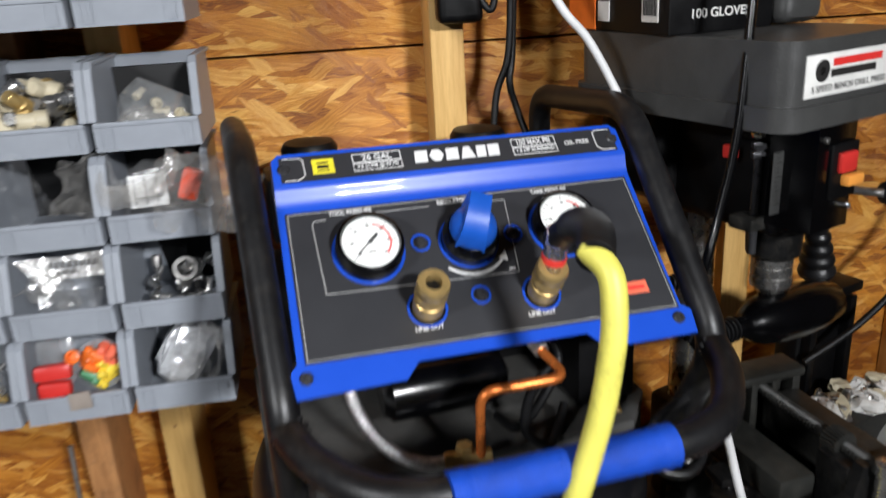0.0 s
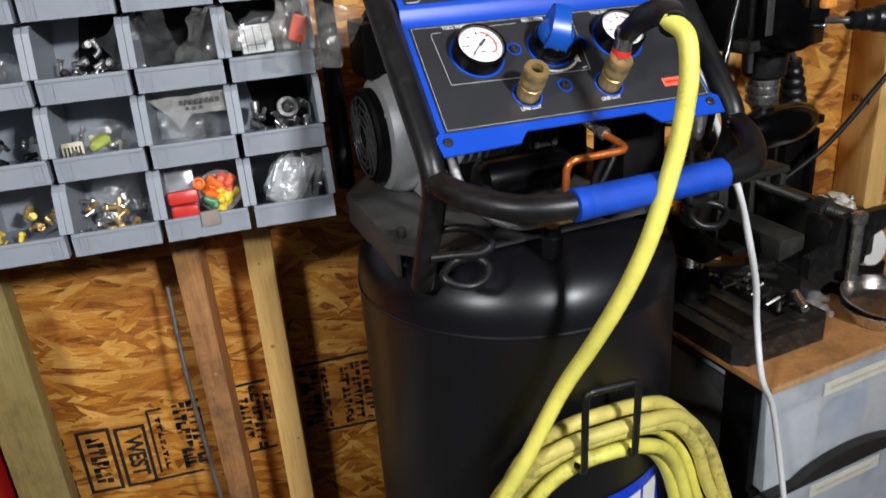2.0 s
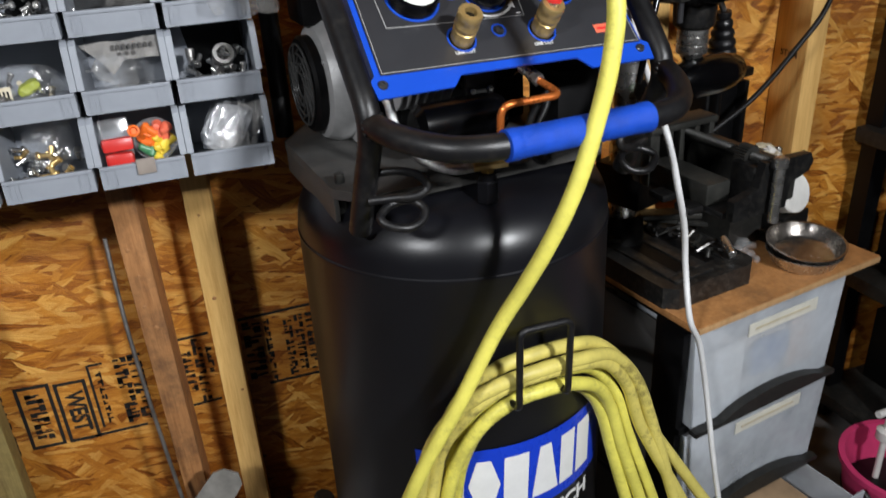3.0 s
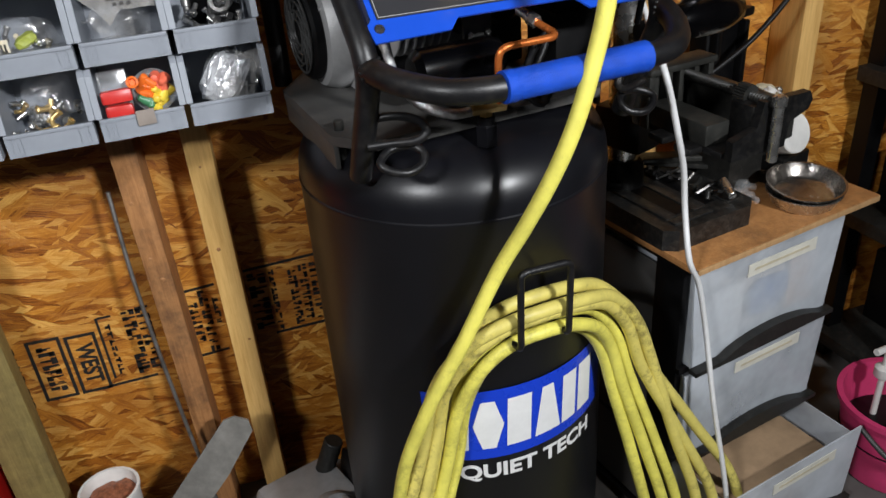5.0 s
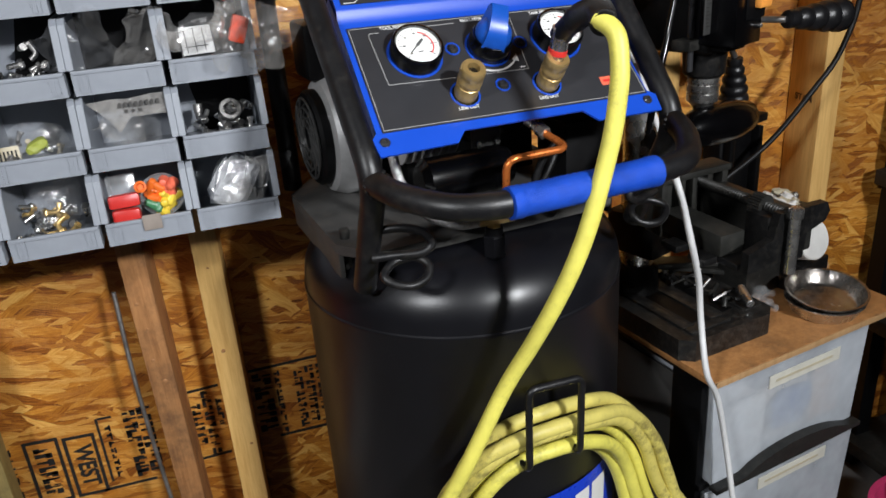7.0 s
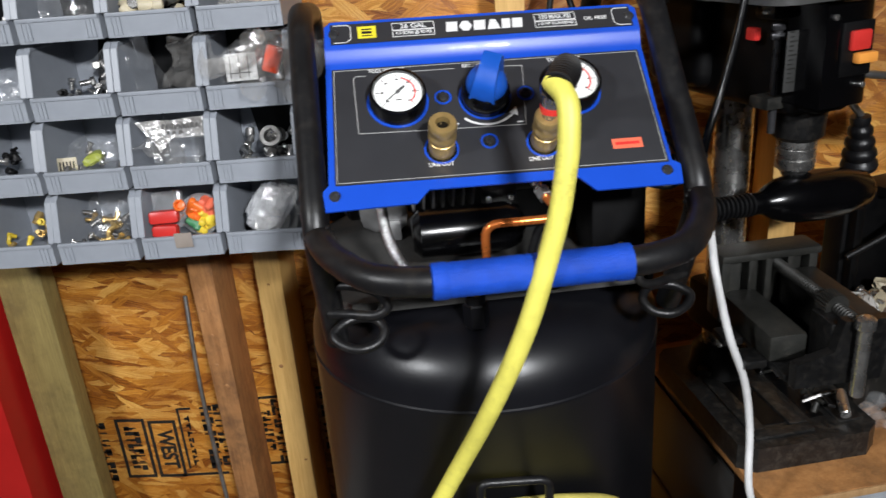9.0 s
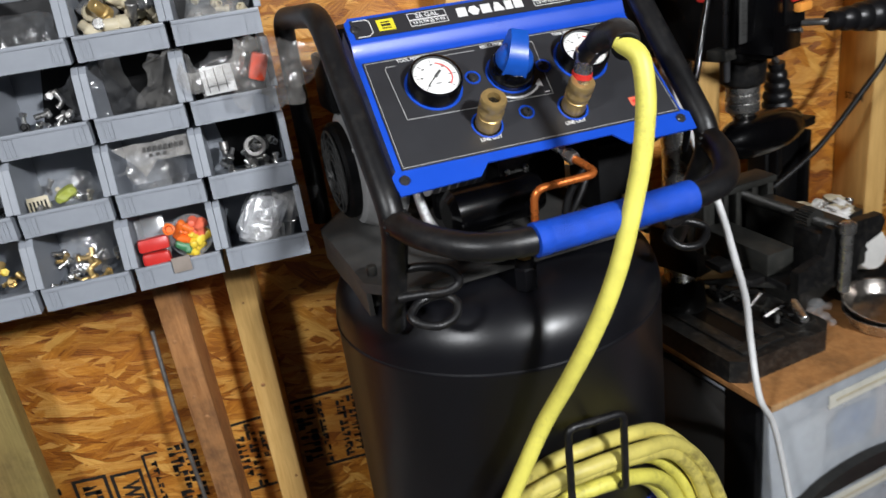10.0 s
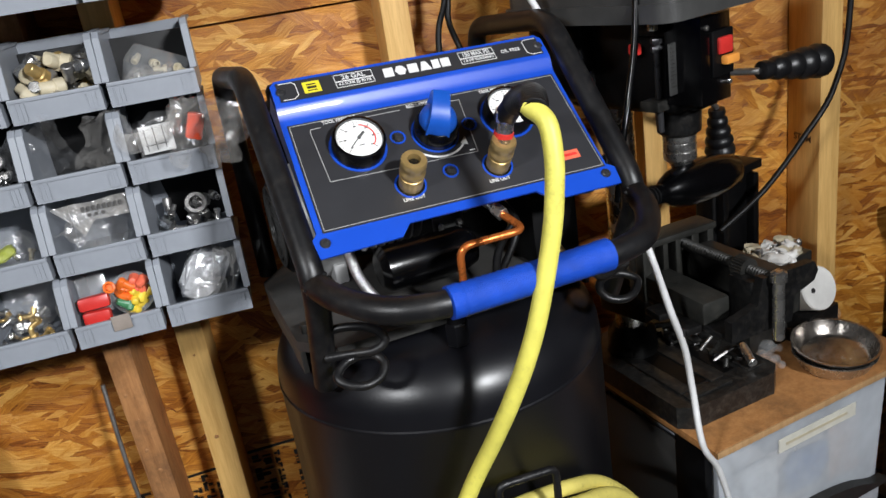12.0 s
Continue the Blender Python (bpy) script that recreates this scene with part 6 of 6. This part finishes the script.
dpart("table", box(bmesh.new(), -0.05, 0.04, -0.13, 0.07, 0.768, 0.7875, 0.005), CAST, "black cast iron work table")
dpart("table_arm", box(bmesh.new(), -0.03, 0.03, 0.05, 0.14, 0.70, 0.767, 0.008), CAST)
grinder = thing("die_grinder", pose(0.52, 0.235, 0.90), "glossy black tool body hanging behind the vise", "power tool")
p0, p1 = Vector((0.420, 0.190, 0.922)), Vector((0.588, 0.262, 0.912))
h = (p1 - p0).length
pr = [(0.010, 0.0), (0.0125, 0.004), (0.0125, 0.016), (0.014, 0.022), (0.019, 0.030), (0.0255, 0.046), (0.0285, 0.066), (0.030, 0.100), (0.0285, 0.130), (0.022, h - 0.020), (0.013, h - 0.008), (0.006, h)]
part("body", lathe(bmesh.new(), pr, 36, along(p0, p1)), GLOSS_BLACK, grinder, "", Matrix())
bm = bmesh.new()
for k in range(9):
    lathe(bm, [(0.010, 0), (0.0135, 0.001), (0.0135, 0.0035), (0.010, 0.0045)], 18, along(p0 - (p1 - p0).normalized() * (0.006 * k), p1))
part("ribbed_neck", bm, RUBBER, grinder, "ribbed rubber neck", Matrix())
BK = pose(0.645, 0.398, TZ, 0, 0, 24)
blk = thing("tool_stand", BK, "black moulded upright tool stand", "tool stand")
bm = bmesh.new()
box(bm, -0.055, 0.05, -0.02, 0.015, 0.0, 0.268, 0.004)
bevelled(bm, 0.0015, 1, 60)
part("upright", bm, BLACK, blk, "", BK)
for x in (-0.05, 0.03):
    part("rib", box(bmesh.new(), x, x + 0.014, -0.034, -0.019, 0.01, 0.255, 0.003), BLACK, blk, "", BK)
part("top_socket", box(bmesh.new(), -0.005, 0.05, -0.036, 0.015, 0.262, 0.276, 0.003), BLACK, blk, "", BK)
# low box heaped with white scraps and metal bits behind the vise
HB = pose(0.655, 0.312, TZ, 0, 0, 22)
solo("scrap_box", box(bmesh.new(), -0.075, 0.085, -0.032, 0.030, 0.0, 0.135, 0.005), DUSTY, "dusty dark metal box heaped with scraps", "box", HB)
rn = random.Random(19)
for k in range(44):
    bm = bmesh.new()
    x, y = rn.uniform(-0.068, 0.08), rn.uniform(-0.028, 0.025)
    if k % 3 == 0:
        bmesh.ops.create_icosphere(bm, subdivisions=3, radius=1)
        crumple(bm, 0.45, 1.5, k)
        crumple(bm, 0.25, 4, k + 3)
        bm.transform(Matrix.Diagonal((rn.uniform(0.014, 0.024), rn.uniform(0.008, 0.014), 0.008, 1)))
        mat, lab = (WHITE_PLASTIC, TAN_PLUG)[k % 2], "crumpled white scrap on the metal box"
    elif k % 3 == 1:
        box(bm, -0.014, 0.014, -0.004, 0.004, -0.002, 0.002, 0.001)
        mat, lab = (WHITE_PLASTIC, DULL_STEEL, DUSTY)[k % 3 - 1 + k % 2], "flat offcut lying on the metal box"
    else:
        rod(bm, (-0.012, 0, 0), (0.012, 0, 0), 0.004, 10)
        hexnut(bm, along((0.01, 0, 0), (0.02, 0, 0)), 0.007, 0.005)
        mat, lab = (STEEL, DULL_STEEL, CAST)[k % 3 - 2 + k % 2], "loose bolt on the metal box"
    solo("scrap", bm, mat, lab, "scrap", HB @ pose(x, y, 0.139 + 0.008 * rn.random(), rn.uniform(-25, 25), rn.uniform(-25, 25), rn.uniform(0, 180)), "scraps behind the vise")

# ---- shelving, bucket and floor things ----
SH = pose(1.085, 0.26, 0, 0, 0, 6)
shelf = thing("steel_shelving", SH, "black slotted steel shelving unit", "shelving")
for x, y in ((0.0, 0.0), (0.0, 0.2), (0.75, 0.0), (0.75, 0.2)):
    bm = box(bmesh.new(), x - 0.003, x + 0.034, y - 0.002, y, 0, 1.6, 0)
    box(bm, x - 0.003, x - 0.001, y, y + 0.034, 0, 1.6, 0)
    part("upright", bm, BLACK, shelf, "", SH)
for z in (0.05, 0.36, 0.665, 1.4):
    part("shelf_board", box(bmesh.new(), -0.03, 0.78, 0.0, 0.23, z, z + 0.03, 0.002), DUSTY, shelf, "dusty black shelf", SH)
for k, (x, z, w, h, mat, lab) in enumerate(((0.06, 0.39, 0.14, 0.12, BLACK, "dark carton on the shelf"), (0.24, 0.39, 0.12, 0.16, DUSTY, "dark grey can on the shelf"), (0.1, 0.08, 0.2, 0.18, BLACK, "dark box on the low shelf"))):
    solo("carton", box(bmesh.new(), -w / 2, w / 2, -0.08, 0.08, 0, h, 0.004), mat, lab, "carton", SH @ Matrix.Translation((x + w / 2, 0.12, z)))
BU = pose(0.950, 0.125, 0.0)
bk = thing("bucket", BU, "pink plastic bucket with a dark band", "bucket")
part("wall", lathe(bmesh.new(), [(0.08, 0.0), (0.09, 0.002), (0.112, 0.158), (0.120, 0.16), (0.120, 0.17), (0.109, 0.17), (0.092, 0.006), (0.05, 0.006)], 44), PINK, bk, "", BU)
part("dark_content", lathe(bmesh.new(), [(0.098, 0.08), (0.105, 0.09), (0.02, 0.095)], 40), BLACK, bk, "dark rags inside", BU)
part("bail", sweep(bmesh.new(), smooth_path([(-0.118, -0.02, 0.15), (-0.09, -0.09, 0.11), (0.0, -0.125, 0.08), (0.09, -0.09, 0.11), (0.118, -0.02, 0.15)], 8), 0.005, 10), GUN, bk, "grey bail handle", BU)
PM = pose(0.935, 0.175, 0.012)
pump_b = thing("dispenser_pump", PM @ Matrix.Translation((0, 0, 0.1)), "white plastic dispenser pump standing in the bucket", "pump")
bm = rod(bmesh.new(), (0, 0, 0.05), (0, 0, 0.19), 0.006, 14)
lathe(bm, [(0.016, 0.175), (0.017, 0.177), (0.017, 0.195), (0.01, 0.20)], 20)
rod(bm, (0, 0, 0.198), (0, 0, 0.245), 0.006, 14)
rod(bm, (0.012, 0, 0.243), (-0.04, -0.01, 0.248), 0.007, 12)
part("pump_head", bm, WHITE_PLASTIC, pump_b, "", PM)

EN = pose(-0.152, 0.325, 0.0, 0, 0, 20)
en = thing("engine_case", EN, "cast aluminium engine case lying on the floor", "engine part")
bm = box(bmesh.new(), -0.07, 0.05, -0.05, 0.05, 0.0, 0.075, 0.014, None, 3)
lathe(bm, [(0.022, 0), (0.04, 0.004), (0.04, 0.022), (0.026, 0.024), (0.024, 0.006)], 28, Matrix.Translation((0.0, -0.05, 0.05)) @ pose(0, 0, 0, 70, 0, 0))
for k in range(6):
    a = radians(60 * k)
    rod(bm, (0.034 * math.cos(a), -0.05, 0.05 + 0.034 * math.sin(a)), (0.034 * math.cos(a), -0.078, 0.058 + 0.034 * math.sin(a)), 0.007, 10)
box(bm, -0.11, -0.06, -0.03, 0.02, 0.0, 0.05, 0.01)
crumple(bm, 0.003, 30, 2)
bm.transform(Matrix.Diagonal((1.3, 1.3, 1.85, 1)))
part("casting", bm, ALU, en, "", EN)
part("bore", lathe(bmesh.new(), [(0.028, 0.0), (0.028, 0.034)], 24, Matrix.Translation((0.0, -0.065, 0.094)) @ pose(0, 0, 0, 70, 0, 0)), BLACK, en, "dark bore", EN)
part("stub", rod(bmesh.new(), (0.035, 0.03, 0.12), (0.062, 0.015, 0.20), 0.018, 16), DUSTY, en, "", EN)

CU = pose(-0.50, 0.40, 0.0)
cu = thing("white_tub", CU, "white plastic tub of rusty screws on the floor", "tub")
part("tub", lathe(bmesh.new(), [(0.035, 0), (0.04, 0.002), (0.05, 0.175), (0.053, 0.178), (0.053, 0.184), (0.048, 0.184), (0.038, 0.006), (0.01, 0.006)], 40), WHITE_PLASTIC, cu, "", CU)
part("rusty_fill", crumple(lathe(bmesh.new(), [(0.044, 0.150), (0.0455, 0.160), (0.02, 0.170), (0.002, 0.172)], 30), 0.006, 60, 3), M("rusty_screws", (0.32, 0.12, 0.06), 0.6, 0.3, 0.5, 120, 0.8, 90), cu, "rusty screws", CU)
SB = pose(-0.30, 0.365, 0.0)
solo("flat_stick", prism(bmesh.new(), [(-0.16, -0.03), (0.0, -0.035), (0.10, -0.028), (0.115, -0.012), (0.11, 0.012), (0.095, 0.024), (-0.16, 0.03)], -0.002, 0.002, axis="y"), M("weathered_grey_stick", (0.22, 0.21, 0.19), 0.55, 0.2, 0.3, 24, 0.2), "weathered grey flat stick leaning on the wall", "stick", SB @ pose(-0.015, -0.02, 0.225, -12, -52, 0))
bm = sweep(bmesh.new(), smooth_path([(-0.362, 0.445, 0.72), (-0.36, 0.425, 0.55), (-0.345, 0.405, 0.30), (-0.318, 0.375, 0.0)], 8), 0.0035, 10)
solo("thin_rod", bm, DULL_STEEL, "thin bright steel rod leaning on the wall", "rod")
RC = pose(-0.90, 0.44, 0)
rc = thing("red_cabinet", RC, "red painted steel cabinet against the wall", "cabinet")
part("body", box(bmesh.new(), -0.25, 0.226, -0.06, 0.075, 0.0, 0.84, 0.006), RED_PAINT, rc, "", RC)
part("lid_edge", box(bmesh.new(), -0.254, 0.229, -0.064, 0.077, 0.842, 0.858, 0.004), BLACK, rc, "", RC)

# ---- cables ----
def cable(name, pts, r, mat, label):
    return solo(name, sweep(bmesh.new(), smooth_path(pts, 9), r, 10), mat, label, "cable")


cable("white_cable", [(0.15, 0.30, 1.62), (0.215, 0.26, 1.34), (0.252, 0.24, 1.257), (0.283, 0.24, 1.218), (0.317, 0.235, 1.152), (0.348, 0.19, 1.05), (0.358, 0.12, 0.95), (0.357, 0.068, 0.895), (0.372, 0.06, 0.83), (0.396, 0.075, 0.765), (0.408, 0.082, 0.70), (0.405, 0.056, 0.635), (0.432, 0.066, 0.58), (0.455, 0.07, 0.49), (0.47, 0.05, 0.36), (0.50, 0.03, 0.18), (0.52, 0.02, 0.0)], 0.0042, WHITE_CABLE, "white cable hanging beside the compressor")
cable("black_cable", [(0.44, 0.20, 1.62), (0.405, 0.16, 1.30), (0.388, 0.14, 1.15), (0.370, 0.13, 1.07), (0.354, 0.12, 1.02), (0.345, 0.125, 0.95)], 0.0042, GLOSS_BLACK, "glossy black cable hanging before the drill press")
cable("power_cord", [(0.83, 0.36, 1.5), (0.835, 0.36, 1.10), (0.812, 0.36, 0.972), (0.755, 0.355, 0.90), (0.676, 0.34, 0.834), (0.600, 0.335, 0.788)], 0.0045, RUBBER, "black power cord hanging across the wall")
plugb = solo("plug_adapter", box(bmesh.new(), -0.026, 0.026, -0.028, 0.01, -0.03, 0.06, 0.010, None, 3), BLACK, "black plug adapter on the stud", "plug adapter", pose(0.182, 0.425, 1.262))
cable("adapter_cord", [(0.19, 0.41, 1.29), (0.215, 0.40, 1.245), (0.225, 0.40, 1.28), (0.235, 0.39, 1.34)], 0.004, RUBBER, "black cord of the plug adapter")
cable("wall_cord", [(0.245, 0.42, 1.7), (0.244, 0.42, 1.35), (0.240, 0.42, 1.2), (0.221, 0.42, 1.13), (0.21, 0.40, 0.95)], 0.0042, RUBBER, "black cord hanging on the wall")
cable("wall_cord", [(0.252, 0.428, 1.7), (0.250, 0.428, 1.35), (0.245, 0.425, 1.20), (0.240, 0.42, 1.16), (0.249, 0.42, 1.125), (0.27, 0.40, 1.05), (0.29, 0.40, 0.92)], 0.0042, RUBBER, "black cord hanging on the wall")
